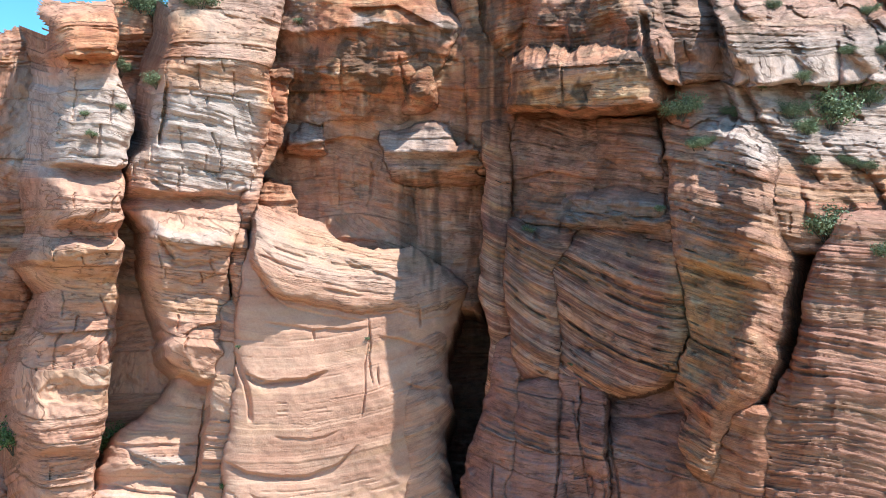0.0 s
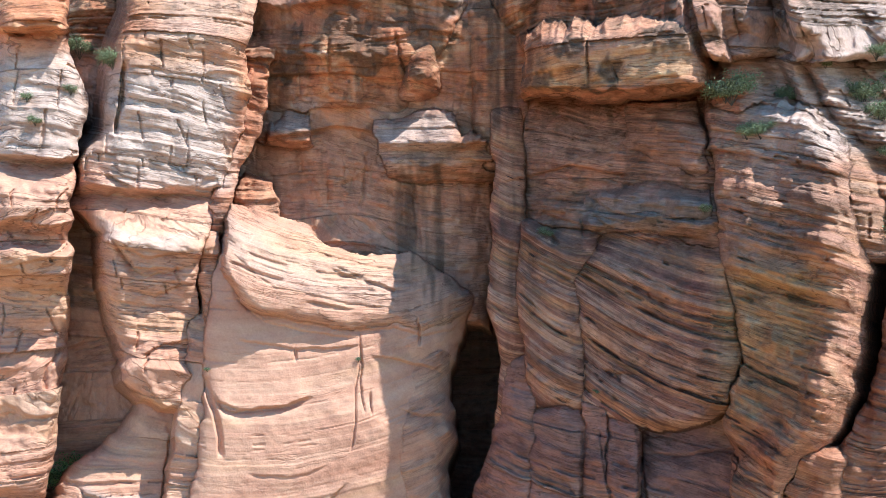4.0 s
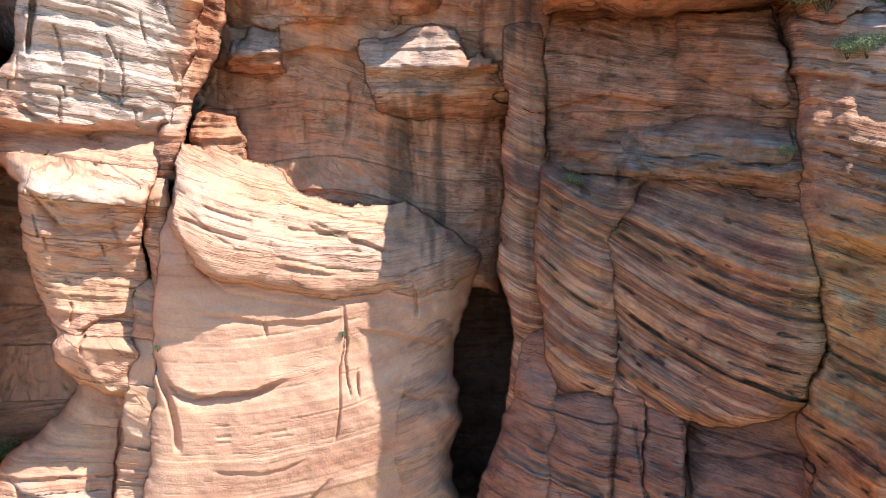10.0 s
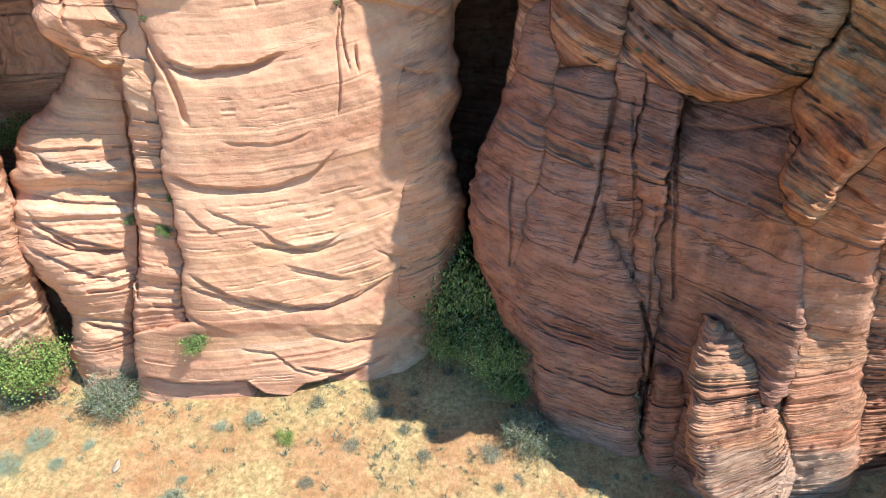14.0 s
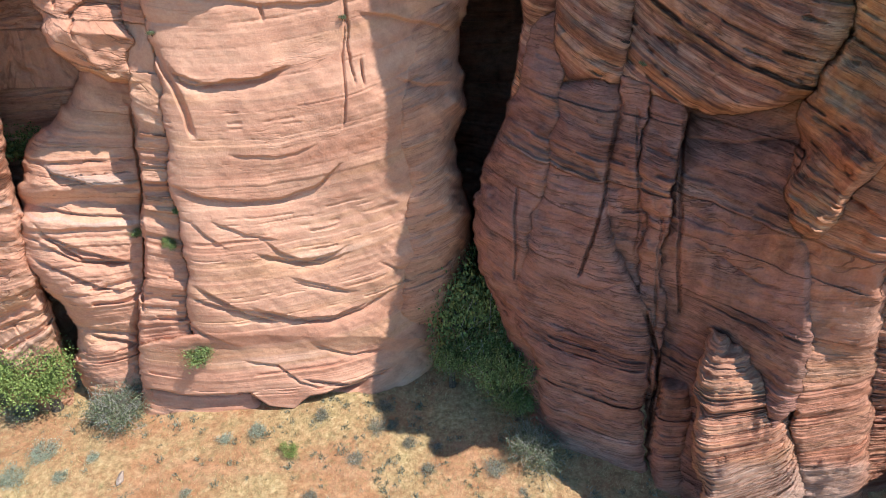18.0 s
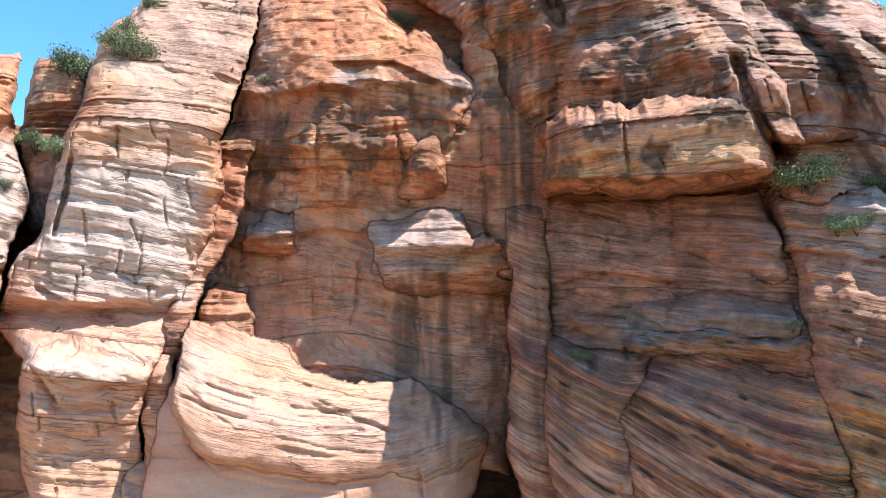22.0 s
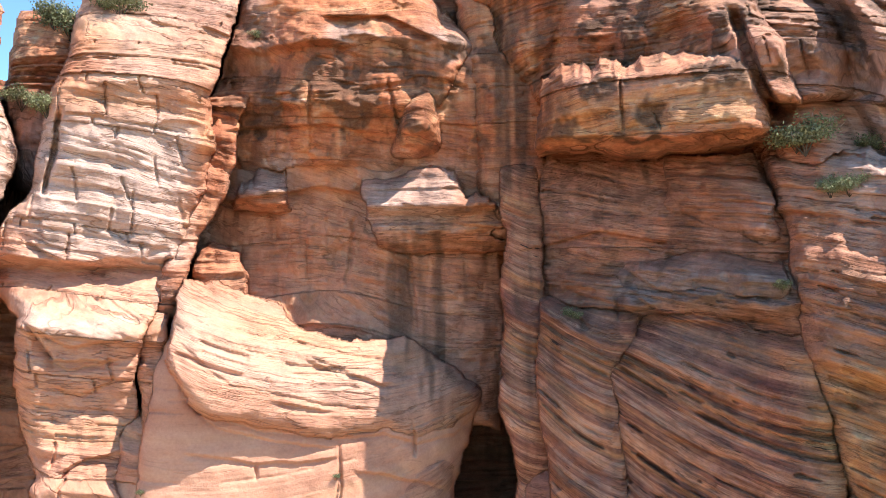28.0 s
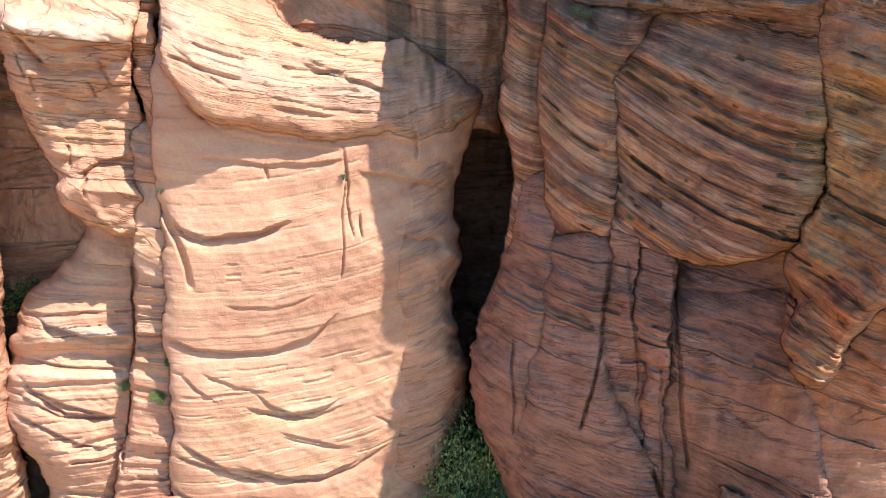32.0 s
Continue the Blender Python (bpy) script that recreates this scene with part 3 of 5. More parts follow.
mass("peak_rib", "blocky sandstone rib on the flank of the peak",
     [(0.74, 0.02), (0.6, 0.0), (0.45, 0.0)], [(0.74, 0.09), (0.6, 0.11), (0.45, 0.13)], [(0.8, 60), (0.6, 52.5), (0.45, 47.5)], side=4, square=2, top=(0.76, 0.08, 4), foot=(0.44, 0.03, 2), rough=1.4, beds=1.5, ribs=0.8)
mass("red_dark_wall", "dark red streaked wall above the slot",
     [(0.47, 0.0), (0.1, 0.05)], [(0.47, 0.16), (0.1, 0.17)], [(0.47, 48), (0.3, 47.5), (0.2, 47), (0.1, 46.5)], side=2, square=6, top=(0.46, 0.03, 3), beds=0.25, foot=(0.06, 0.02, 2.0))
mass("banded_roof_block", "overhanging yellow and orange banded sandstone block",
     [(0.46, 0.17), (0.33, 0.135), (0.21, 0.14)], [(0.46, 0.46), (0.33, 0.50), (0.2, 0.52)],
     [(0.46, 37.6), (0.42, 36.4), (0.37, 35.4), (0.34, 35.0), (0.31, 34.7), (0.235, 34.8), (0.215, 37.0), (0.2, 42.0)], side=(4.0, 2.2), square=(3, 7), turn=-0.36, top=([(0.1, 0.33), (0.2, 0.335), (0.3, 0.35), (0.4, 0.37), (0.5, 0.37)], 0.03, 3), foot=(0.2, 0.015, 3), dip=-0.12, lean=0.04, spread=0.2, beds=0.5)
mass("upper_right_wall", "grey and orange sandstone wall under a roof",
     [(0.24, 0.137), (-0.05, 0.142)], [(0.24, 0.53), (-0.08, 0.56)],
     [(0.24, 43.5), (0.18, 41.5), (0.14, 39.4), (0.08, 38.8), (0.04, 39.0), (0.01, 38.2), (-0.03, 37.0), (-0.05, 38), (-0.2, 38)], side=1.5, square=8, turn=-0.75, top=(0.235, 0.02, 2), dip=0.22, foot=(-0.1, 0.02, 2.0), rough=1.3, beds=0.4, pits=0.2, spread=1.0, cuts=1.4)
mass("wall_lobe_high", "swelling sandstone lobe below the roof",
     [(0.21, 0.34), (0.13, 0.325), (0.05, 0.36)], [(0.21, 0.47), (0.13, 0.505), (0.05, 0.51)], [(0.21, 38.6), (0.15, 36.3), (0.1, 36.1), (0.06, 37.0)], side=0.9, square=2.5, turn=-0.9, top=(0.205, 0.08, 0.8), foot=(0.05, 0.05, 0.8), dip=0.3, beds=0.6, lean=-0.25, rough=1.2)
mass("lens_slab", "grey lens of sandstone under the lobes",
     [(0.04, 0.27), (0.0, 0.255), (-0.06, 0.33)], [(0.04, 0.515), (-0.06, 0.53)], [(0.04, 37.0), (0.02, 36.2), (-0.02, 35.9), (-0.045, 36.4), (-0.06, 37.4)], side=0.9, square=2.5, turn=-0.85, top=(0.042, 0.03, 0.8), foot=(-0.06, 0.03, 0.8), beds=0.25, lean=-0.1)
mass("slim_column", "slim water-streaked sandstone column beside the slot",
     [(0.2, 0.078), (0.1, 0.078), (-0.126, 0.070), (-0.198, 0.074), (-0.282, 0.098), (-0.33, 0.097), (-0.442, 0.079)],
     [(0.2, 0.135), (0.097, 0.14), (-0.048, 0.142), (-0.179, 0.141), (-0.272, 0.162), (-0.34, 0.174), (-0.442, 0.165)],
     [(0.2, 46.5), (0.1, 44.8), (0.0, 42.8), (-0.1, 41.2), (-0.25, 39.6), (-0.3, 40.2), (-0.44, 39.4)], side=1.1, square=4, top=(0.2, 0.03, 2), foot=(-0.44, 0.05, 2), dip=0.7, beds=0.4, cuts=0.5, rough=0.7, curl=(3.5, 0.12))
mass("second_column", "banded sandstone column with curved layers",
     [(0.0, 0.133), (-0.18, 0.131), (-0.272, 0.152), (-0.42, 0.16)], [(0.0, 0.292), (-0.05, 0.284), (-0.143, 0.262), (-0.243, 0.258), (-0.42, 0.272)],
     [(0.0, 41), (-0.06, 39.6), (-0.2, 38.0), (-0.28, 37.3), (-0.34, 36.9), (-0.38, 37.2), (-0.42, 37.8)], side=0.8, square=5, top=(-0.02, 0.05, 2), foot=(-0.42, 0.04, 2), dip=0.9, turn=-0.4, beds=0.45, cuts=1.0, pits=0.4, curl=(6.0, 0.1))
mass("cross_bedded_panel", "huge shaded panel of sweeping cross-bedded sandstone layers",
     [(0.0, 0.30), (-0.052, 0.285), (-0.143, 0.252), (-0.243, 0.250), (-0.45, 0.270)], [(0.0, 0.56), (-0.318, 0.60), (-0.46, 0.58)],
     [(0.0, 37), (-0.04, 36.2), (-0.1, 35.0), (-0.18, 34.0), (-0.3, 33.2), (-0.38, 33.0), (-0.48, 33.2)], side=1.0, square=7, turn=-0.6, top=(-0.035, 0.03, 1.2), foot=([(0.246, -0.397), (0.295, -0.412), (0.388, -0.452), (0.467, -0.461), (0.522, -0.45), (0.569, -0.429)], 0.03, 1.6), dip=0.85, curl=(8.0, 0.039), beds=0.65, rough=0.6, lean=-0.1, cuts=1.8, pits=0.7)
mass("slot_flank", "rounded shaded sandstone flank beside the dark slot",
     [(-0.26, 0.10), (-0.33, 0.097), (-0.442, 0.079), (-0.616, 0.035), (-0.7, 0.036), (-0.77, 0.045), (-0.9, 0.09), (-1.02, 0.13), (-1.4, 0.2)],
     [(-0.26, 0.185), (-0.39, 0.170), (-0.713, 0.15), (-0.824, 0.14), (-1.0, 0.20), (-1.4, 0.26)], [(-0.26, 40), (-0.4, 38.4), (-0.7, 37), (-1.0, 36.5), (-1.4, 34)], side=(2.5, 0.8), square=3, turn=-0.8, top=(-0.28, 0.05, 3), beds=0.35, cuts=0.6, rough=0.6)
mass("shaded_column", "tall shaded purple-brown sandstone column",
     [(-0.36, 0.155), (-0.5, 0.158), (-0.713, 0.138), (-0.824, 0.124), (-0.95, 0.14), (-1.077, 0.19), (-1.36, 0.25), (-1.5, 0.27)],
     [(-0.36, 0.27), (-0.634, 0.285), (-0.75, 0.33), (-0.85, 0.39), (-0.893, 0.418), (-1.218, 0.451), (-1.43, 0.50), (-1.6, 0.53)],
     [(-0.36, 37.5), (-0.5, 36), (-0.8, 34.2), (-1.1, 32.4), (-1.3, 31.4), (-1.6, 30.6)], side=(1.0, 1.2), square=(5, 2.5), turn=-0.45, top=(-0.375, 0.05, 3), beds=0.35, cuts=0.7, rough=0.6)
mass("middle_rib", "shaded sandstone rib with vertical cracks",
     [(-0.36, 0.267), (-0.634, 0.275), (-0.78, 0.25), (-0.9, 0.30)], [(-0.36, 0.31), (-0.516, 0.32), (-0.75, 0.366), (-0.9, 0.40)], [(-0.36, 36.2), (-0.6, 34.8), (-0.9, 34.2)], side=0.35, square=8, turn=-0.5, top=(-0.37, 0.03, 2), foot=(-0.95, 0.1, 3), beds=0.4)
mass("cracked_rib", "cracked shaded rib of sandstone",
     [(-0.40, 0.312), (-0.516, 0.32), (-0.75, 0.366), (-0.9, 0.40), (-1.2, 0.44)], [(-0.40, 0.385), (-0.537, 0.394), (-0.709, 0.40), (-0.893, 0.44), (-1.2, 0.47)], [(-0.4, 35.4), (-0.6, 33.6), (-0.9, 32.2), (-1.2, 31.3)], side=0.45, square=8, turn=-0.5, top=(-0.40, 0.03, 2), foot=(-1.2, 0.1, 3), beds=0.4)
mass("lower_right_face", "smooth shaded sandstone face under the panel",
     [(-0.40, 0.38), (-0.537, 0.394), (-0.709, 0.398), (-0.893, 0.423), (-1.218, 0.455), (-1.43, 0.50), (-1.7, 0.55)],
     [(-0.513, 0.611), (-0.654, 0.647), (-0.815, 0.708), (-1.065, 0.8), (-1.2, 0.80), (-1.5, 0.76), (-1.7, 0.75)],
     [(-0.4, 35.0), (-0.46, 34.0), (-0.55, 32.4), (-0.7, 30.8), (-0.9, 30.2), (-1.2, 29.2), (-1.5, 28.2), (-1.7, 27.6)], side=0.8, square=8, turn=-0.5, top=(-0.405, 0.03, 2), beds=0.3, cuts=0.6, rough=0.6)
mass("toe_boulder", "sunlit broken sandstone toe at the cliff's foot",
     [(-0.9, 0.53), (-1.14, 0.56), (-1.35, 0.61), (-1.56, 0.67), (-1.75, 0.79), (-1.95, 0.86)], [(-0.9, 0.68), (-1.0, 0.72), (-1.14, 0.793), (-1.34, 0.872), (-1.5, 0.935), (-1.68, 0.975), (-1.95, 1.0)], [(-0.95, 29.4), (-1.05, 28.3), (-1.15, 27.2), (-1.3, 26.1), (-1.5, 25.0), (-1.7, 24.3), (-1.95, 23.7)], side=(1.5, 2.0), square=(6, 5), top=([(0.5, -0.93), (0.54, -0.95), (0.633, -1.0), (0.7, -1.045), (0.79, -1.11), (0.9, -1.2)], 0.12, 1.2), rough=0.6, beds=0.5, dip=0.8, spread=0.3, turn=0.12, cuts=0.5)
mass("foot_pillar", "slender shaded pillar standing at the cliff's foot",
     [(-1.1, 0.47), (-1.43, 0.505), (-1.7, 0.56)], [(-1.1, 0.56), (-1.43, 0.62), (-1.7, 0.70)], [(-1.1, 30.5), (-1.4, 29), (-1.7, 27.6)], side=1.4, square=4, top=(-1.08, 0.08, 3), beds=0.4, cuts=0.4, rough=0.7)
mass("right_buttress", "massive weathered sandstone buttress jutting from the cliff",
     [(0.24, 0.48), (0.153, 0.497), (0.05, 0.522), (-0.064, 0.535), (-0.318, 0.593), (-0.438, 0.575), (-0.61, 0.60), (-0.75, 0.66)],
     [(0.24, 0.77), (0.05, 0.82), (-0.07, 0.86), (-0.14, 0.88), (-0.27, 0.865), (-0.40, 0.86), (-0.50, 0.82), (-0.55, 0.76), (-0.61, 0.73), (-0.75, 0.70)],
     [(0.24, 34), (0.18, 32), (0.1, 30.6), (0.0, 29), (-0.1, 27.8), (-0.3, 26.8), (-0.45, 26.6), (-0.6, 27.2), (-0.7, 28.2), (-0.75, 29.0)], side=(2.0, 5.0), square=(9, 5), turn=[(0.24, -0.55), (0.05, -0.6), (-0.1, -0.7), (-0.3, -0.74)], top=([(0.48, 0.22), (0.6, 0.24), (0.72, 0.20), (0.9, 0.05), (1.0, 0.0)], 0.05, 4), foot=(-0.75, 0.1, 3), dip=0.5, curl=(14.0, 0.012), rough=1.25, beds=1.0, cuts=1.4, pits=0.3)
mass("lower_right_pillar", "tall shaded pillar below the jutting buttress",
     [(-0.513, 0.577), (-0.654, 0.613), (-0.815, 0.674), (-1.065, 0.766), (-1.1, 0.762), (-1.266, 0.824), (-1.458, 0.906), (-1.8, 0.96)], [(-0.5, 0.86), (-0.75, 0.86), (-0.9, 0.9), (-1.2, 0.995), (-1.5, 1.1), (-1.8, 1.14)],
     [(-0.5, 27.5), (-0.7, 27.8), (-0.9, 27.6), (-1.2, 27.2), (-1.5, 27.2), (-1.7, 27.0)], side=(0.7, 2.0), square=6, turn=[(-0.6, -0.45), (-0.95, -0.25), (-1.06, 0.15), (-1.3, 0.2), (-1.7, 0.0)], top=(-0.5, 0.05, 3), beds=0.4, cuts=0.4, rough=0.7)
mass("right_slope", "pale broken slope of layered sandstone with scattered brush",
     [(0.52, 0.44), (0.3, 0.5), (0.2, 0.515), (0.13, 0.6), (0.1, 0.66), (0.0, 0.72), (-0.1, 0.78)], [(0.52, 1.6), (-0.1, 1.6)],
     [(0.5, 53), (0.4, 45.5), (0.3, 41), (0.2, 37.5), (0.1, 34), (0.0, 31.2), (-0.1, 30.5)], side=4, square=6, turn=0.3, top=([(0.4, 0.46), (0.7, 0.485), (0.95, 0.47), (1.3, 0.46), (1.6, 0.40)], 0.04, 4), dip=-0.1, rough=1.5, beds=1.2, foot=(-0.12, 0.02, 2.0), ribs=1.6, cuts=1.4)
mass("far_right_buttress", "sandstone buttress with a brushy top",
     [(0.05, 0.97), (-0.1, 0.93), (-0.4, 0.88), (-0.6, 0.78), (-0.8, 0.8), (-1.5, 1.04), (-1.8, 1.1)], [(0.05, 1.3), (-0.3, 1.25), (-0.8, 1.2), (-1.8, 1.25)],
     [(0.05, 31), (-0.05, 27.6), (-0.2, 26.8), (-0.5, 26.6), (-0.7, 27.1), (-1.0, 28.2), (-1.2, 29.2), (-1.5, 29.6), (-1.8, 28)], side=(3.0, 2.0), square=(4, 4), turn=0.12, beds=0.6, cuts=0.8, top=([(0.92, -0.08), (1.0, 0.01), (1.15, 0.02), (1.4, -0.02)], 0.05, 4), dip=0.2)
# low spur added out of view so that its shadow falls on the ground
mass("shade_spur", "unseen low sandstone spur added to shade the ground",
     [(-1.0, 1.36), (-1.6, 1.4), (-1.75, 1.44), (-2.0, 1.53), (-2.2, 1.57)], [(-1.0, 1.75), (-2.2, 1.75)], [(-1.0, 23), (-1.6, 21.6), (-2.0, 20.8), (-2.2, 20.2)], side=1.5, square=6, top=(-1.15, 0.08, 2), turn=-1.0)


# Undercut lips (how deep, and their line) and steep cracks and gullies (how deep, how wide, and their line).
LIPS, CRACKS = [], []


def lip(deep, *line):
    LIPS.append((deep, line))


def crack(deep, wide, *line):
    CRACKS.append((deep, wide, line))


lip(1.1, (-0.74, -1.165), (-0.64, -1.19), (-0.56, -1.185), (-0.48, -1.18), (-0.44, -1.225), (-0.38, -1.235), (-0.34, -1.185), (-0.29, -1.165), (-0.2, -1.12))
lip(0.5, (-0.527, -0.605), (-0.474, -0.633), (-0.403, -0.64), (-0.321, -0.632), (-0.258, -0.602), (-0.206, -0.552))
lip(0.7, (-0.757, -0.557), (-0.742, -0.585), (-0.675, -0.61), (-0.588, -0.606))
lip(0.4, (-0.396, -0.761), (-0.331, -0.778), (-0.28, -0.773), (-0.228, -0.752))
lip(0.5, (-0.429, -0.908), (-0.35, -0.937), (-0.254, -0.928), (-0.181, -0.888))
lip(0.45, (-0.348, -1.123), (-0.247, -1.139), (-0.143, -1.083))
lip(0.5, (-0.536, -0.849), (-0.444, -0.923), (-0.375, -0.946))
lip(0.45, (-0.81, -0.726), (-0.748, -0.78), (-0.642, -0.786))
lip(0.4, (-0.807, -0.648), (-0.728, -0.672), (-0.61, -0.677))
lip(0.8, (-0.677, -0.063), (-0.624, -0.121), (-0.525, -0.121))
lip(1, (-0.213, 0.427), (-0.106, 0.426), (-0.01, 0.383))
lip(0.4, (0.298, -0.32), (0.336, -0.331), (0.378, -0.336))
lip(0.35, (0.327, -0.229), (0.394, -0.262), (0.459, -0.28))
lip(1.2, (0.173, 0.543), (0.254, 0.553), (0.302, 0.541))
lip(0.6, (-0.305, 0.298), (-0.229, 0.278))
lip(0.7, (0.277, -0.01), (0.337, -0.056), (0.432, -0.064))
lip(0.5, (0.104, 0.048), (0.237, 0.083), (0.341, 0.065))
lip(0.5, (-0.809, -0.994), (-0.692, -1.017))
lip(0.5, (0.395, -0.493), (0.487, -0.508), (0.59, -0.49))
lip(0.4, (-0.55, -0.881), (-0.475, -0.912), (-0.392, -0.918), (-0.311, -0.941), (-0.249, -0.932), (-0.185, -0.898), (-0.122, -0.843))
lip(0.3, (-0.315, -1.007), (-0.274, -1.027), (-0.224, -1.041), (-0.158, -1.021))
lip(0.3, (-0.475, -1.069), (-0.398, -1.077), (-0.355, -1.135), (-0.304, -1.154))
lip(0.3, (-0.362, -0.768), (-0.264, -0.781), (-0.205, -0.752))
lip(0.28, (-0.337, -0.817), (-0.272, -0.838), (-0.216, -0.854))
lip(0.45, (-0.824, -0.691), (-0.799, -0.729), (-0.748, -0.761), (-0.666, -0.781))
lip(0.45, (-0.855, -0.777), (-0.795, -0.818), (-0.741, -0.854), (-0.676, -0.868))
lip(0.35, (-0.825, -0.968), (-0.768, -0.981), (-0.693, -0.983))
lip(0.3, (-0.601, -0.93), (-0.555, -0.98), (-0.477, -1.023))
lip(0.25, (-0.471, -0.686), (-0.405, -0.716), (-0.343, -0.728))
lip(0.42, (-0.23, -0.121), (-0.19, -0.136), (-0.136, -0.15), (-0.095, -0.169))
lip(0.3, (-0.269, -0.08), (-0.215, -0.097), (-0.162, -0.109), (-0.099, -0.118))
lip(0.48, (-0.473, -0.366), (-0.456, -0.402), (-0.433, -0.41), (-0.383, -0.401), (-0.325, -0.398), (-0.275, -0.378))
lip(0.2, (-0.414, -0.543), (-0.322, -0.545), (-0.281, -0.536), (-0.239, -0.516))
lip(0.34, (-0.376, -0.727), (-0.347, -0.756), (-0.304, -0.773), (-0.248, -0.765), (-0.208, -0.736))
lip(0.28, (-0.52, -0.68), (-0.484, -0.722), (-0.445, -0.752))
lip(0.3, (-0.15, -0.778), (-0.118, -0.795), (-0.09, -0.797))
lip(0.26, (-0.332, -0.829), (-0.266, -0.849), (-0.199, -0.855))
lip(0.35, (-0.844, -0.72), (-0.809, -0.753), (-0.762, -0.786), (-0.661, -0.785))
lip(0.35, (-0.628, -0.333), (-0.6, -0.378), (-0.559, -0.408), (-0.519, -0.405))
# the slab on top of the main bulge: its undercut, the thin beds under it and the rolls below
lip(0.3, (-0.445, -0.10), (-0.426, -0.165), (-0.4, -0.193), (-0.365, -0.211), (-0.292, -0.231), (-0.219, -0.236), (-0.174, -0.24), (-0.109, -0.236), (-0.055, -0.251), (0.009, -0.236), (0.054, -0.185))
lip(0.3, (-0.427, -0.172), (-0.365, -0.226), (-0.275, -0.248), (-0.174, -0.254))
lip(0.16, (-0.439, -0.079), (-0.397, -0.123), (-0.344, -0.16), (-0.272, -0.173), (-0.182, -0.19), (-0.1, -0.2))
lip(0.2, (-0.234, -0.109), (-0.18, -0.132), (-0.136, -0.155), (-0.1, -0.163))
lip(0.35, (-0.28, -0.188), (-0.23, -0.192), (-0.182, -0.2))
lip(0.3, (-0.42, -0.262), (-0.386, -0.267), (-0.304, -0.281), (-0.239, -0.277), (-0.174, -0.268))
lip(0.42, (-0.484, -0.349), (-0.468, -0.388), (-0.422, -0.404), (-0.375, -0.404), (-0.318, -0.397), (-0.27, -0.379))
lip(0.5, (-0.15, -0.29), (-0.092, -0.30), (-0.037, -0.31), (0.0, -0.32))
lip(0.5, (-0.10, -0.395), (-0.05, -0.41), (0.0, -0.404))
lip(0.8, (-0.37, 0.125), (-0.3, 0.14), (-0.2, 0.15), (-0.14, 0.14))
lip(0.5, (-0.37, 0.245), (-0.3, 0.25), (-0.2, 0.25), (-0.12, 0.24))
lip(0.35, (-0.2, 0.325), (-0.13, 0.315), (-0.05, 0.33), (0.03, 0.31))
lip(0.4, (-0.05, 0.10), (0.0, 0.098), (0.07, 0.085))
lip(0.4, (-0.1, 0.135), (-0.05, 0.118), (0.0, 0.12))
lip(0.4, (-0.09, 0.10), (-0.05, 0.075), (0.0, 0.07))
lip(0.6, (-0.68, 0.068), (-0.62, 0.035), (-0.55, 0.022), (-0.46, 0.024))
lip(0.5, (-0.685, -0.062), (-0.64, -0.085), (-0.6, -0.1), (-0.51, -0.088))
lip(0.4, (-0.64, -0.12), (-0.6, -0.136), (-0.52, -0.12))
lip(0.4, (-0.62, -0.165), (-0.58, -0.178), (-0.52, -0.15))
lip(0.5, (-0.62, -0.30), (-0.57, -0.275), (-0.51, -0.262))
lip(0.35, (0.14, -0.495), (0.191, -0.517), (0.246, -0.562), (0.271, -0.597))
lip(0.3, (0.231, -0.822), (0.29, -0.843), (0.343, -0.82))
lip(0.35, (0.121, -0.883), (0.186, -0.975), (0.25, -1.024), (0.352, -1.056))
lip(0.3, (0.445, -0.708), (0.532, -0.761), (0.611, -0.816), (0.659, -0.829))
lip(0.3, (0.483, -0.847), (0.575, -0.905), (0.695, -0.966))
lip(0.5, (0.608, -0.558), (0.668, -0.592), (0.727, -0.616), (0.78, -0.652))
lip(0.4, (-0.308, 0.297), (-0.263, 0.304), (-0.231, 0.283))
lip(0.5, (-0.19, 0.392), (-0.136, 0.395), (-0.082, 0.377), (-0.01, 0.358))
lip(0.5, (-0.1, 0.245), (-0.064, 0.236), (-0.028, 0.245))
lip(0.4, (0.188, 0.508), (0.267, 0.523), (0.328, 0.539))
lip(0.6, (0.178, 0.218), (0.258, 0.222), (0.348, 0.231), (0.475, 0.244))
lip(0.4, (0.263, 0.029), (0.324, -0.01), (0.393, -0.024), (0.506, -0.019))
lip(0.45, (0.166, -0.001), (0.219, -0.019), (0.289, -0.041), (0.341, -0.046), (0.514, -0.059))
crack(0.3, 0.0028, (-0.172, -0.275), (-0.169, -0.31), (-0.176, -0.345), (-0.171, -0.41))
crack(0.5, 0.004, (0.268, 0.331), (0.271, 0.241))
crack(0.4, 0.003, (0.321, 0.269), (0.332, 0.241))
crack(0.35, 0.003, (-0.505, 0.148), (-0.506, 0.073))
crack(0.3, 0.003, (-0.475, 0.205), (-0.463, 0.152))
crack(0.5, 0.004, (-0.063, -0.217), (-0.057, -0.273))
crack(2.5, 0.02, (0.373, 0.722), (0.393, 0.609), (0.444, 0.527))
crack(3.2, 0.022, (0.097, 0.768), (0.121, 0.602), (0.172, 0.476))
crack(2.2, 0.016, (0.447, 0.44), (0.472, 0.349), (0.523, 0.254))
crack(0.8, 0.006, (0.401, -0.895), (0.457, -1.048), (0.486, -1.35))
crack(0.5, 0.005, (-0.103, 0.335), (-0.082, 0.241))
crack(0.35, 0.003, (-0.157, -0.363), (-0.157, -0.413))
crack(0.3, 0.003, (-0.227, 0.072), (-0.23, 0.001))
crack(0.9, 0.007, (-0.628, 0.281), (-0.654, 0.14))
crack(0.4, 0.004, (0.255, -0.018), (0.26, -0.062))
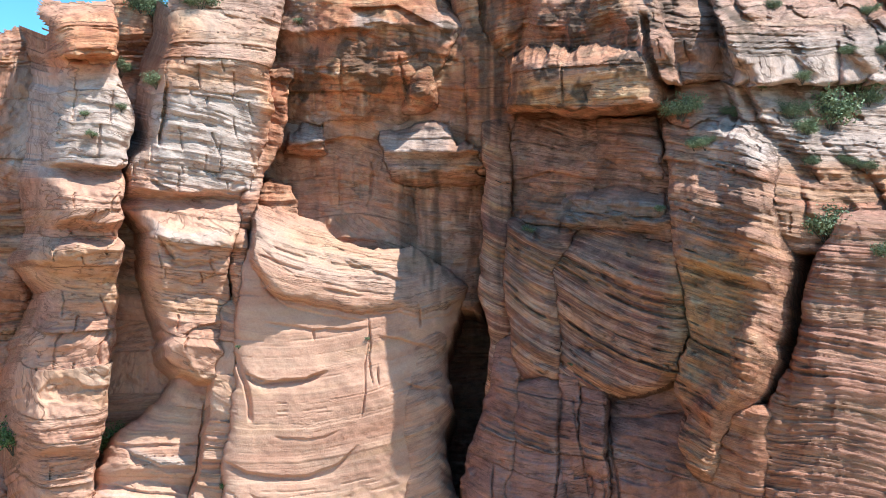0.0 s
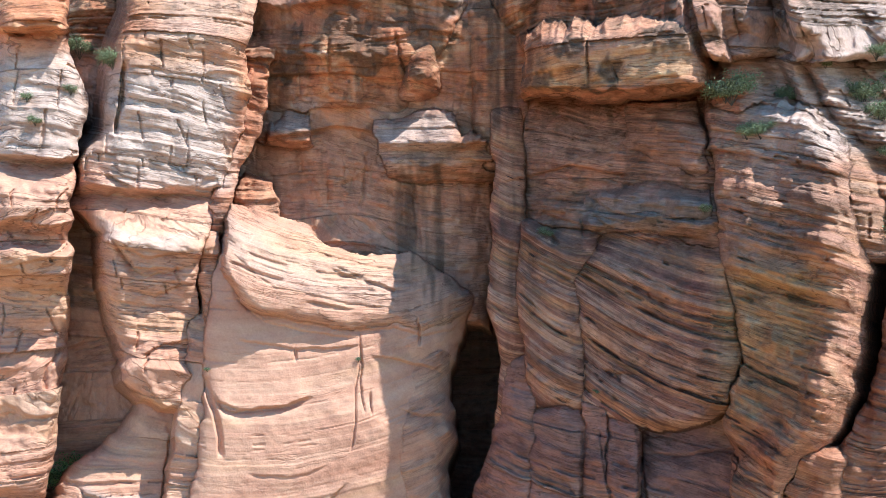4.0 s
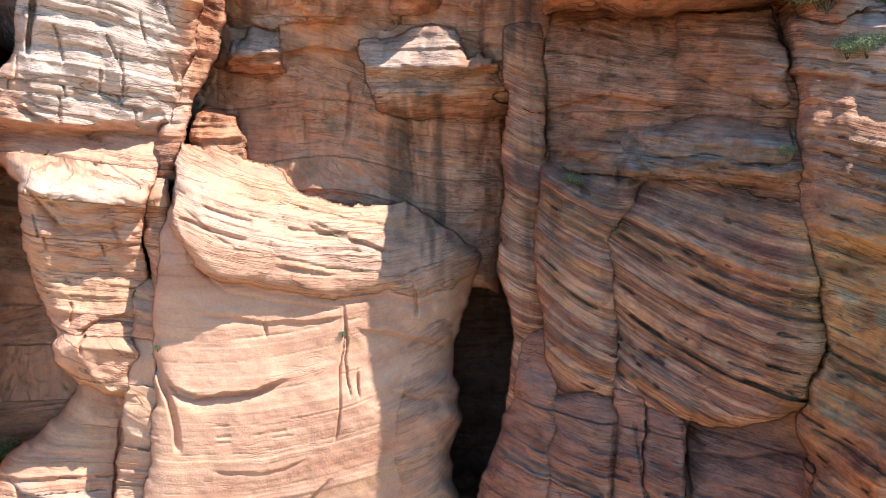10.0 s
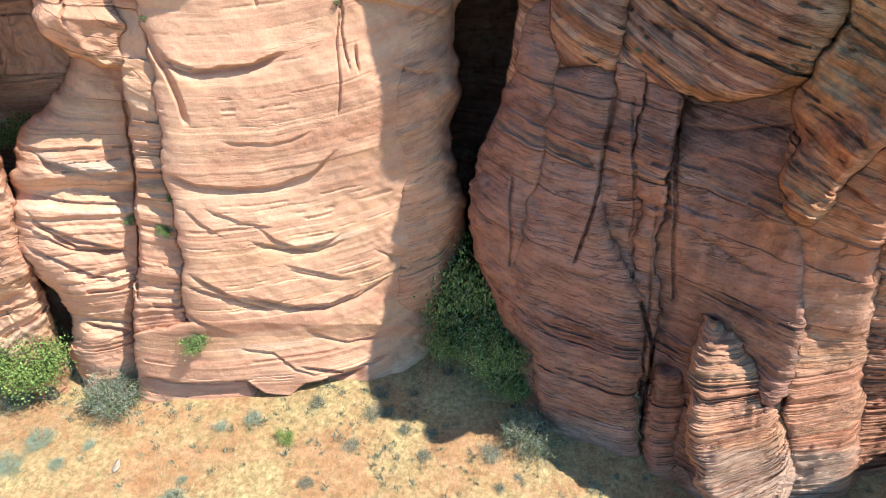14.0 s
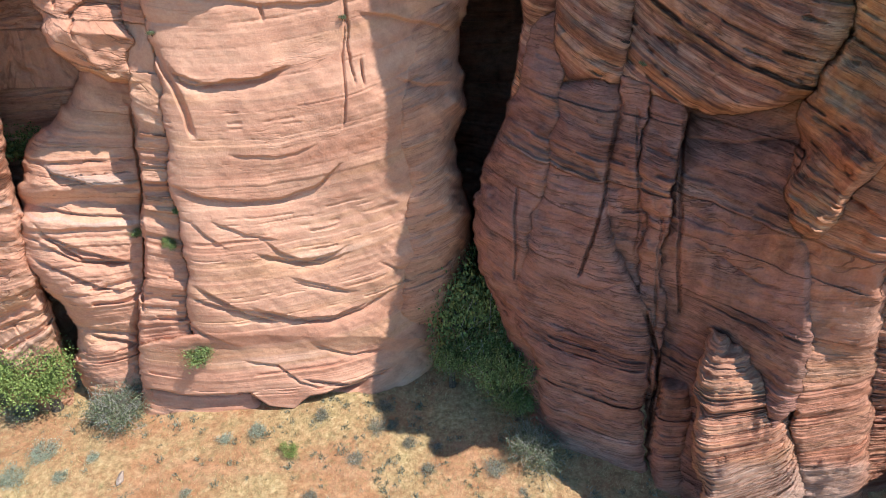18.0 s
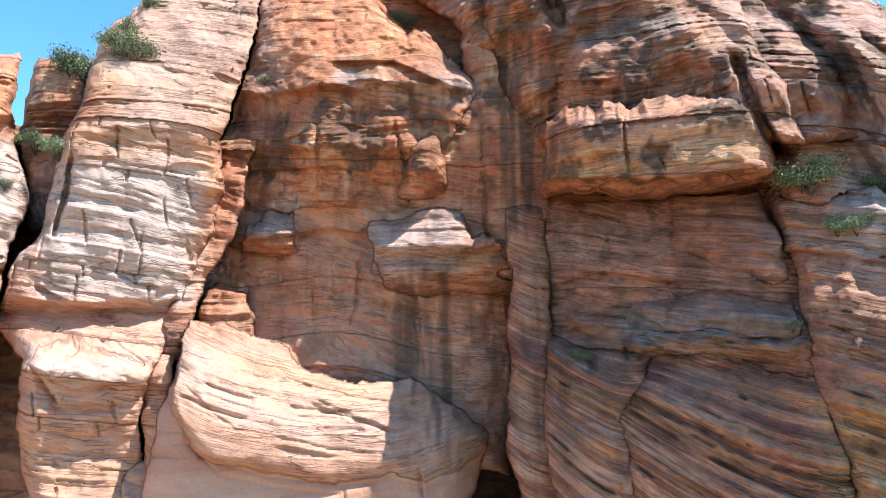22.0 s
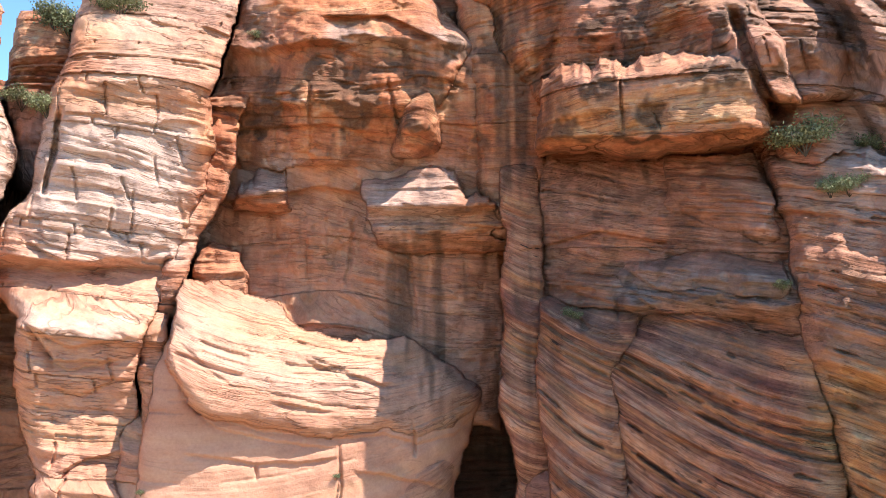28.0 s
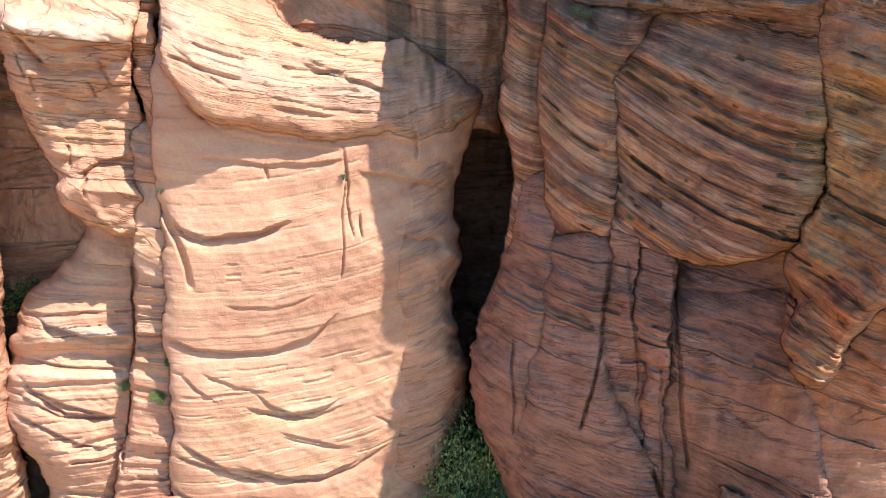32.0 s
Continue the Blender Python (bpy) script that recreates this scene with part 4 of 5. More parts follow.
crack(0.22, 0.003, (-0.174, -0.245), (-0.172, -0.299), (-0.186, -0.357), (-0.189, -0.425), (-0.196, -0.485))
crack(0.4, 0.008, (-0.487, -0.345), (-0.471, -0.428), (-0.462, -0.508))
crack(0.4, 0.004, (-0.3, -0.281), (-0.3, -0.306))
crack(0.4, 0.005, (-0.23, 0.32), (-0.226, 0.25))
crack(0.4, 0.006, (-0.07, 0.06), (-0.06, -0.08))
crack(0.35, 0.005, (-0.16, 0.10), (-0.162, 0.0))
crack(0.5, 0.005, (0.269, -0.44), (0.271, -0.539), (0.275, -0.634), (0.265, -0.724), (0.249, -0.807))
crack(0.22, 0.0035, (0.299, -0.44), (0.315, -0.516), (0.34, -0.633), (0.355, -0.75))
crack(0.22, 0.0035, (0.383, -0.657), (0.403, -0.763), (0.423, -0.908), (0.44, -1.071), (0.46, -1.217))
crack(0.4, 0.005, (0.383, -0.45), (0.408, -0.608), (0.44, -0.762), (0.471, -0.907))
crack(0.3, 0.004, (0.111, -0.599), (0.121, -0.713), (0.124, -0.823))
crack(0.35, 0.004, (-0.553, -0.448), (-0.569, -0.525), (-0.583, -0.608), (-0.61, -0.723), (-0.663, -0.927))


def lips_and_cracks(a, b):
    extra = np.zeros_like(a)
    for deep, line in LIPS:
        xs, zs = [q[0] for q in line], [q[1] for q in line]
        near = (a > xs[0] - 0.01) & (a < xs[-1] + 0.01) & (b > min(zs) - 0.12) & (b < max(zs) + 0.16)
        if not near.any():
            continue
        aa = a[near]
        below = np.interp(aa, xs, zs) - b[near]
        ends = smooth(xs[0] - 0.008, xs[0] + 0.03, aa) * smooth(xs[-1] + 0.008, xs[-1] - 0.03, aa)
        extra[near] += deep * ends * smooth(-0.001, 0.003, below) * np.exp(-np.maximum(below, 0) / (0.005 + 0.03 * deep * deep))
        extra[near] -= 0.22 * deep * ends * np.exp(np.minimum(below, 0) / 0.045) * (below < 0)
    for deep, wide, line in CRACKS:
        line = sorted(line, key=lambda q: q[1])
        zs, xs = [q[1] for q in line], [q[0] for q in line]
        near = (b > zs[0] - 0.01) & (b < zs[-1] + 0.01)
        if not near.any():
            continue
        bb = b[near]
        off = np.abs(a[near] - np.interp(bb, zs, xs))
        ends = smooth(zs[0] - 0.008, zs[0] + 0.02, bb) * smooth(zs[-1] + 0.008, zs[-1] - 0.02, bb)
        extra[near] += deep * ends * smooth(wide, wide * 0.2, off)
    return extra


def fr_top(m):
    """Whether the top is broken rock against the sky."""
    return m["rough"] > 0.5


def body(m, a, b):
    """The depth of one mass at bearings a, b; far off where it is not."""
    lo, hi = along(b, m["left"]), along(b, m["right"])
    half = np.maximum((hi - lo) / 2, 1e-4)
    s = (a - (hi + lo) / 2) / half
    lean, turn = (along(b, v) if isinstance(v, list) else v for v in (m["lean"], m["turn"]))
    bb = b - lean * s * half
    inside = np.abs(s) < 1
    s = np.clip(s, -0.9999, 0.9999)
    y = along(bb, m["depth"]) + turn * s * half * 35
    sq = m["square"]
    sq = np.where(s < 0, sq[0], sq[1]) if isinstance(sq, tuple) else sq
    sides = m["side"]
    sides = np.where(s < 0, sides[0], sides[1]) if isinstance(sides, tuple) else sides
    y = y + sides * (1 - np.sqrt(1 - np.abs(s) ** sq))
    (t, tb, tr), (f, fb, fr) = m["top"], m["foot"]
    if isinstance(t, list):
        t = np.interp(a, [p[0] for p in t], [p[1] for p in t]) + (0.009 * line_noise(a * 55, 21) + 0.005 * line_noise(a * 150, 22)) * (1 if fr_top(m) else 0.25)
    k = np.clip((b - (t - tb)) / tb, 0, 0.9999)
    y = y + tr * (1 - np.sqrt(1 - k ** 2))
    if isinstance(f, list):
        f = np.interp(a, [p[0] for p in f], [p[1] for p in f])
    k = np.clip(((f + fb) - b) / fb, 0, 0.9999)
    y = y + fr * (1 - np.sqrt(1 - k ** 2))
    return np.where(inside & (b < t) & (b > f), y, 1e6)


def bed_of(m, x, y, z):
    """The bedding coordinate of one mass."""
    if m["curl"]:
        dx = x - m["curl"][0]
        return z + m["dip"] * dx - m["curl"][1] * dx * dx
    level = z + 0.05 * x + 0.9 * space_noise(x, y, z * 0.5, 9.0, 31)
    edges = np.cumsum(2.2 + 4.0 * TABLE[700:760])
    k = np.searchsorted(edges, level + 30) 
    low = np.r_[0, edges][k] - 30
    share = (level - low) / (edges[k] - np.r_[0, edges][k])
    dips = (TABLE[800:870] - 0.5) * m["spread"] + m["dip"]
    return (level - low) + dips[k] * x * (0.25 + 0.75 * share) + 17.3 * k


def depth_at(a, b, detail=True):
    """Depth, mass and bedding at bearings a, b."""
    ax = a * 40
    bz = b * 40
    o = np.zeros_like(a)
    wob = 0.010 * space_noise(ax, o, bz, 3.0, 3) + 0.005 * space_noise(ax, o, bz, 1.1, 4) + 0.0025 * space_noise(ax, o, bz, 0.45, 5)
    wobz = 0.010 * space_noise(ax, o + 9, bz, 4.0, 6) + 0.004 * space_noise(ax, o + 9, bz, 1.0, 7) + 0.002 * space_noise(ax, o + 9, bz, 0.4, 8)
    best, which = np.full(a.shape, 1e6), np.full(a.shape, -1, np.int32)
    for n, m in enumerate(MASSES):
        y = body(m, a + wob, b + wobz)
        nearer = y < best
        best[nearer], which[nearer] = y[nearer], n
    gone = which < 0
    best[gone] = 50.0
    x, z = a * best, b * best
    bed = np.zeros_like(a)
    relief = 0.9 * space_noise(x, best, z, 7.0, 11) + 0.42 * space_noise(x, best, z, 2.6, 12)
    gravelly = 0.20 * space_noise(x, best, z, 1.0, 13) + 0.12 * space_noise(x, best, z, 0.42, 14)
    fade = 0.55 + 0.45 * space_noise(x * 0.6, best, z, 3.4, 15)
    crackle = 0.5 + 0.5 * space_noise(x, best, z * 1.6, 1.1, 20)
    crumble = 0.5 + 0.5 * space_noise(x, best, z, 1.6, 19)
    for n, m in enumerate(MASSES):
        on = which == n
        if not on.any():
            continue
        q = bed_of(m, x[on], best[on], z[on])
        q = q + 0.05 * space_noise(x[on], best[on], z[on], 1.3, 16) + 0.20 * space_noise(x[on], best[on], z[on], 4.0, 17)
        bed[on] = q
        ledge = 0.32 * beds_noise(q * 0.55, 1) + 0.22 * beds_noise(q * 1.5, 2) + 0.13 * beds_noise(q * 3.1, 3) + 0.07 * beds_noise(q * 6.0, 4)
        if m["pits"]:
            pit = space_noise(x[on] * 0.3, best[on] * 0.1, q * 1.6, 0.5, 23) + 0.3 * space_noise(x[on], best[on], q, 0.5, 24)
            relief[on] = relief[on] + m["pits"] * smooth(0.78, 0.92, pit)
        # a few beds are cut back sharply and throw a thin line of shade
        cut = smooth(0.66, 0.76, line_noise(q * 1.9, 6)) * smooth(0.45, 0.6, crumble[on]) + 0.6 * smooth(0.66, 0.8, line_noise(q * 4.3, 7)) * smooth(0.45, 0.6, crackle[on])
        if m["ribs"] or m["name"] == "left_tower":
            # upright joints split some beds into blocks
            layer = np.floor(q * 0.75 + 0.3 * crackle[on]).astype(np.int64)
            joint = np.mod((x[on] + 0.5 * crumble[on]) * (0.16 + 0.25 * TABLE[(layer + 1500) & 4095]) + 9 * TABLE[(layer + 900) & 4095], 1.0)
            cut = cut + 0.8 * smooth(0.035, 0.01, np.abs(joint - 0.5)) * (TABLE[(layer + 2100) & 4095] > 0.45) * smooth(0.4, 0.6, fade[on])
        if m["ribs"]:
            rib = np.abs(space_noise(x[on], best[on] * 0.3, z[on] * 0.35, 5.0, 61)) + 0.5 * np.abs(space_noise(x[on], best[on] * 0.3, z[on] * 0.5, 2.2, 62))
            relief[on] = relief[on] - m["ribs"] * (rib - 0.45) * 1.6
        relief[on] = m["rough"] * (relief[on] + min(1.0, m["rough"]) * gravelly[on]) + m["beds"] * ledge * fade[on] * 1.3 + 0.28 * m["cuts"] * cut
    best = best + relief + lips_and_cracks(a + 0.4 * wob, b + 0.4 * wobz)
    return best, which, bed, gone


def grid(fine):
    mid = np.arange(-0.80, 0.80, fine)
    wide = np.r_[np.arange(0.80, 1.06, fine * 1.4), np.arange(1.06, 1.62, fine * 4.0)]
    a = np.r_[-wide[::-1] - fine, mid, wide]
    b = np.r_[np.arange(-2.2, -1.35, fine * 1.3), np.arange(-1.35, 0.55, fine), np.arange(0.55, 0.95, fine * 1.15)]
    return a.astype(np.float64), b.astype(np.float64)


def build_cliff():
    av, bv = grid(FINE)
    a, b = np.meshgrid(av, bv)
    d, which, bed, gone = depth_at(a, b)
    world_at = (EYE + np.stack([a * d, d, b * d], -1)) * UNIT
    gone |= world_at[..., 2] < -1.2
    rows, cols = a.shape
    idx = np.arange(rows * cols).reshape(rows, cols)
    quads = np.stack([idx[:-1, :-1], idx[:-1, 1:], idx[1:, 1:], idx[1:, :-1]], -1).reshape(-1, 4)
    flat_gone, flat_d, flat_w = gone.ravel(), d.ravel(), which.ravel()
    quads = quads[~flat_gone[quads].any(1)]
    dq = flat_d[quads]
    owner = flat_w[quads[np.arange(len(quads)), dq.argmin(1)]]
    jump = dq.max(1) - dq.min(1) > 0.9
    # colours of the beds: bleached cap rock, iron-red faces, dark streaks below wet ledges, blotches of varnish and
    # painted shade
    x, z = a * d, b * d
    n1, n2 = space_noise(x, d, z, 5.0, 41), space_noise(x, d, z, 1.5, 42)
    edge = 0.03 * n1 + 0.012 * n2
    aw, bw = a + edge, b + 0.6 * edge
    streak = space_noise(x * 1.0, d * 0.3, z * 0.06, 0.9, 43) * 0.6 + space_noise(x, d * 0.3, z * 0.10, 0.35, 44) * 0.4
    pale, iron, varnish, ash = paint_masks(a, b, aw, bw, n1, n2, streak, x, d, z)
    salmon, band, mauve, lamina = (np.zeros_like(a) for _ in range(4))
    ochre = np.maximum(0.95 * patch(aw, bw - 0.10 * (a - 0.3), 0.13, 0.48, 0.245, 0.315, 0.012), 0.6 * patch(aw, bw, 0.56, 0.80, -0.45, -0.1, 0.06))
    for n, m in enumerate(MASSES):
        salmon[which == n] = SALMON.get(m["name"], 0.0)
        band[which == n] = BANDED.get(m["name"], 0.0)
        lamina[which == n] = LAMINA.get(m["name"], 0.9)
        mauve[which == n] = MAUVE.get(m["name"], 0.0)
    salmon *= np.clip(0.85 + 0.3 * n1, 0, 1)
    pts = world_at.reshape(-1, 3)
    layers = dict(lamina=lamina.ravel(), mauve=mauve.ravel(), ochre=ochre.ravel(), salmon=salmon.ravel(), band=band.ravel(), ash=np.clip(ash, 0, 1).ravel(), bed=bed.ravel() * UNIT, pale=pale.ravel(), iron=iron.ravel(), varnish=varnish.ravel())
    for n, m in enumerate(MASSES):
        f = quads[owner == n]
        if not len(f):
            continue
        used, inv = np.unique(f, return_inverse=True)
        me = bpy.data.meshes.new(m["name"])
        me.vertices.add(len(used))
        me.vertices.foreach_set("co", pts[used].astype(np.float32).ravel())
        me.loops.add(f.size)
        me.loops.foreach_set("vertex_index", inv.astype(np.int32).ravel())
        me.polygons.add(len(f))
        me.polygons.foreach_set("loop_start", np.arange(0, f.size, 4, dtype=np.int32))
        me.polygons.foreach_set("use_smooth", ~jump[owner == n])
        me.update(calc_edges=True)
        for key, values in layers.items():
            me.attributes.new(key, "FLOAT", "POINT").data.foreach_set("value", values[used].astype(np.float32))
        me.materials.append(SANDSTONE)
        tagged(new(m["name"], me), m["label"], "rock face", kind="structure")


def paint_masks(a, b, aw, bw, n1, n2, streak, x, d, z):
    pale = np.zeros_like(a)
    for a0, a1, b0, b1, w in PALE:
        pale = np.maximum(pale, w * patch(aw, bw, a0, a1, b0, b1))
    for rise, w, line in PALE_BEDS:
        xs, zs = [q[0] for q in line], [q[1] for q in line]
        up = b - np.interp(a, xs, zs) + 0.006 * n2
        pale = np.maximum(pale, w * smooth(xs[0] - 0.02, xs[0] + 0.02, a) * smooth(xs[-1] + 0.03, xs[-1] - 0.03, a) * smooth(-0.005, 0.004, up) * smooth(rise, rise * 0.75, up))
    for deep, line in LIPS:
        if deep in (0.7, 0.9) and line[0][1] < -0.3:
            xs, zs = [q[0] for q in line], [q[1] for q in line]
            up = b - np.interp(a, xs, zs) + 0.004 * n2
            pale = np.maximum(pale, 0.8 * smooth(xs[0] - 0.01, xs[0] + 0.03, a) * smooth(xs[-1] + 0.01, xs[-1] - 0.05, a) * smooth(-0.004, 0.002, up) * smooth(0.03, 0.008, up))
    iron = np.zeros_like(a)
    for a0, a1, b0, b1, w in IRON:
        iron = np.maximum(iron, w * patch(aw, bw, a0, a1, b0, b1, 0.05))
    varnish = np.zeros_like(a)
    for a0, a1, b0, b1, w in VARNISH:
        varnish = np.maximum(varnish, w * patch(a + edge_of(n2), bw, a0, a1, b0, b1, 0.05) * smooth(-0.15, 0.45, streak))
    blot = space_noise(x, d, z, 1.9, 45) + 0.7 * space_noise(x, d, z * 0.6, 0.8, 46) + 0.35 * space_noise(x, d, z, 0.35, 47)
    for a0, a1, b0, b1, w in STAIN_SHADE_BLOTCHES:
        varnish = np.maximum(varnish, w * patch(aw, bw, a0, a1, b0, b1, 0.04) * smooth(0.05, 0.6, blot))
    ash = np.zeros_like(a)
    for a0, a1, b0, b1, w in ASH:
        ash = np.maximum(ash, w * patch(aw, bw + 0.1 * (aw - a0) * 0.4, a0, a1, b0, b1, 0.025))
    return np.clip(pale, 0, 1), np.clip(iron, 0, 1), np.clip(varnish, 0, 1), ash


def edge_of(n):
    return 0.008 * n


SALMON = dict(main_bulge=1.0, bulge_flank=0.9, alcove_wall=0.6, bulge_cap=0.9, left_dome=1.0, narrow_rib=0.8, white_column=0.8, left_tower=0.7, small_pillar=0.5, left_recess=0.6, toe_boulder=0.6)
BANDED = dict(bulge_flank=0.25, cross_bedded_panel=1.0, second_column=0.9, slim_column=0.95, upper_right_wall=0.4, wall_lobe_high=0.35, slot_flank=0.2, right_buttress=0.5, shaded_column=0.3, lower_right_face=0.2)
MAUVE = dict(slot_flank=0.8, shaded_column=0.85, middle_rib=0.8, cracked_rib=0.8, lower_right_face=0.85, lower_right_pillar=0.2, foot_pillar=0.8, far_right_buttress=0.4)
LAMINA = dict(far_right_buttress=0.35, right_slope=0.65, left_tower=0.6, far_left_wall=0.5, cliff_back_wall=0.1, left_recess=0.4, right_peak=0.75, peak_flank=0.7, toe_boulder=0.3, bulge_flank=0.4, bulge_cap=0.5, main_bulge=0.05, left_dome=0.22, narrow_rib=0.3, alcove_wall=0.45, red_roof_face=0.5, red_dark_wall=0.4, cross_bedded_panel=1.0, second_column=0.85, slim_column=0.7, slot_flank=0.55, shaded_column=0.6, middle_rib=0.6, cracked_rib=0.6, lower_right_face=0.6, foot_pillar=0.4, upper_right_wall=0.55, wall_lobe_high=0.55, lens_slab=0.4, right_buttress=0.8, lower_right_pillar=0.6, white_column=0.55)
ASH = [(0.27, 0.55, -0.03, 0.035, 0.95), (0.16, 0.26, -0.10, -0.03, 0.4), (0.32, 0.50, -0.13, -0.06, 0.5), (0.15, 0.30, 0.11, 0.14, 0.3), (0.52, 0.75, -0.12, 0.0, 0.4), (0.58, 0.62, 0.40, 0.50, 0.5), (0.22, 0.36, 0.46, 0.50, 0.8)]
# varnish blotches; heavier over the roof block and its wall to paint in shade
STAIN_SHADE_BLOTCHES = [(0.12, 0.56, 0.20, 0.50, 0.85), (-0.38, 0.16, 0.20, 0.42, 0.8), (-0.40, 0.10, -0.05, 0.20, 0.2), (0.14, 0.56, -0.10, 0.22, 0.45), (0.0, 0.75, 0.32, 0.9, 0.7), (0.25, 0.56, -0.42, -0.06, 0.35), (-0.60, -0.30, 0.24, 0.60, 0.3), (0.52, 0.95, -0.70, 0.20, 0.3)]
# bleached rock; the patch at the shaded column's foot paints in a sunlit spot
PALE = [(-0.55, -0.30, 0.30, 0.80, 0.3), (-0.02, 0.80, 0.52, 0.95, 0.3), (0.40, 0.90, 0.30, 0.60, 0.3), (-0.68, -0.40, 0.04, 0.27, 0.95), (-0.95, -0.70, 0.08, 0.30, 0.9), 
        (0.16, 0.36, 0.11, 0.17, 0.35), (0.40, 0.52, 0.05, 0.12, 0.3), (-0.15, 0.01, 0.08, 0.18, 0.8), (0.66, 1.05, -1.95, -1.42, 0.55), (0.25, 0.46, -1.6, -1.3, 0.4), (-0.32, -0.25, 0.16, 0.20, 0.8), (0.20, 0.50, 0.26, 0.34, 0.25), (0.62, 1.20, 0.10, 0.40, 0.8), (-0.06, 0.03, 0.355, 0.395, 1.0)]
PALE_BEDS = [
    (0.085, 0.3, [(-0.47, -0.06), (-0.439, -0.079), (-0.397, -0.123), (-0.344, -0.16), (-0.272, -0.173), (-0.182, -0.19), (-0.1, -0.2)]),
    (0.04, 0.65, [(-0.70, -0.05), (-0.685, -0.062), (-0.64, -0.085), (-0.6, -0.1), (-0.51, -0.088)]),
    (0.012, 0.6, [(-0.86, -0.655), (-0.8, -0.69), (-0.7, -0.70), (-0.6, -0.69)]),
    (0.03, 0.75, [(-0.201, 0.39), (-0.143, 0.379), (-0.086, 0.363), (-0.01, 0.348), (0.018, 0.353)]),
    (0.05, 0.8, [(-0.347, 0.137), (-0.312, 0.139), (-0.26, 0.141)]),
    (0.012, 0.6, [(-0.308, 0.283), (-0.262, 0.287), (-0.231, 0.278)]),
    (0.02, 0.4, [(0.288, -0.032), (0.35, -0.043), (0.437, -0.042), (0.542, -0.049)]),
]
IRON = [(-0.45, 0.14, -0.02, 0.20, 0.38), (-0.45, 0.14, 0.18, 0.42, 0.75), (-0.34, -0.05, 0.38, 0.62, 0.85), (0.0, 0.20, 0.18, 0.50, 0.9), (0.14, 0.55, 0.20, 0.45, 0.45), (0.18, 0.42, 0.45, 0.66, 0.4), (-0.90, -0.60, 0.30, 0.45, 0.8), (0.58, 0.95, -0.75, -0.30, 0.35)]
VARNISH = [(-0.40, 0.10, 0.13, 0.27, 0.3), (-0.12, -0.02, -0.12, 0.06, 0.8), (-0.30, -0.2, -0.05, 0.12, 0.4), (0.02, 0.17, 0.12, 0.52, 0.75), (-0.11, 0.02, -0.20, 0.10, 0.75), (-0.45, 0.10, 0.0, 0.30, 0.12), (0.05, 0.16, -0.30, 0.25, 0.6), (0.14, 0.55, 0.15, 0.22, 0.6), (0.14, 0.55, -0.35, 0.16, 0.22), (-0.40, 0.16, 0.25, 0.40, 0.5), (0.16, 0.35, 0.33, 0.60, 0.6), (0.40, 0.70, -1.2, 0.1, 0.3)]

build_cliff()

# ---- ground ----
TRAILS = [
    [(-16.09, 32.62), (-13.46, 32.14), (-10.88, 31.75), (-8.22, 32.32), (-4.45, 31.84), (-2.55, 30.98)],
    [(0.45, 33.64), (2.00, 32.15), (3.61, 30.75), (6.09, 27.53), (7.47, 25.52), (8.12, 23.79)],
    [(0.61, 32.12), (0.19, 29.32), (-0.19, 26.81)],
    [(-5.74, 32.37), (-5.92, 29.21), (-5.95, 25.55)],
]
BARE = [(-18.1, 26.2, 4.8), (-14.4, 24.3, 4.8), (-4.0, 27.3, 5.2), (-14.0, 31.8, 3.6), (1.4, 32.5, 2.8), (-22.9, 33.2, 2.4), (-5.0, 31.3, 2.4), (11.4, 28.9, 2.4), (5.8, 25.2, 2.4)]


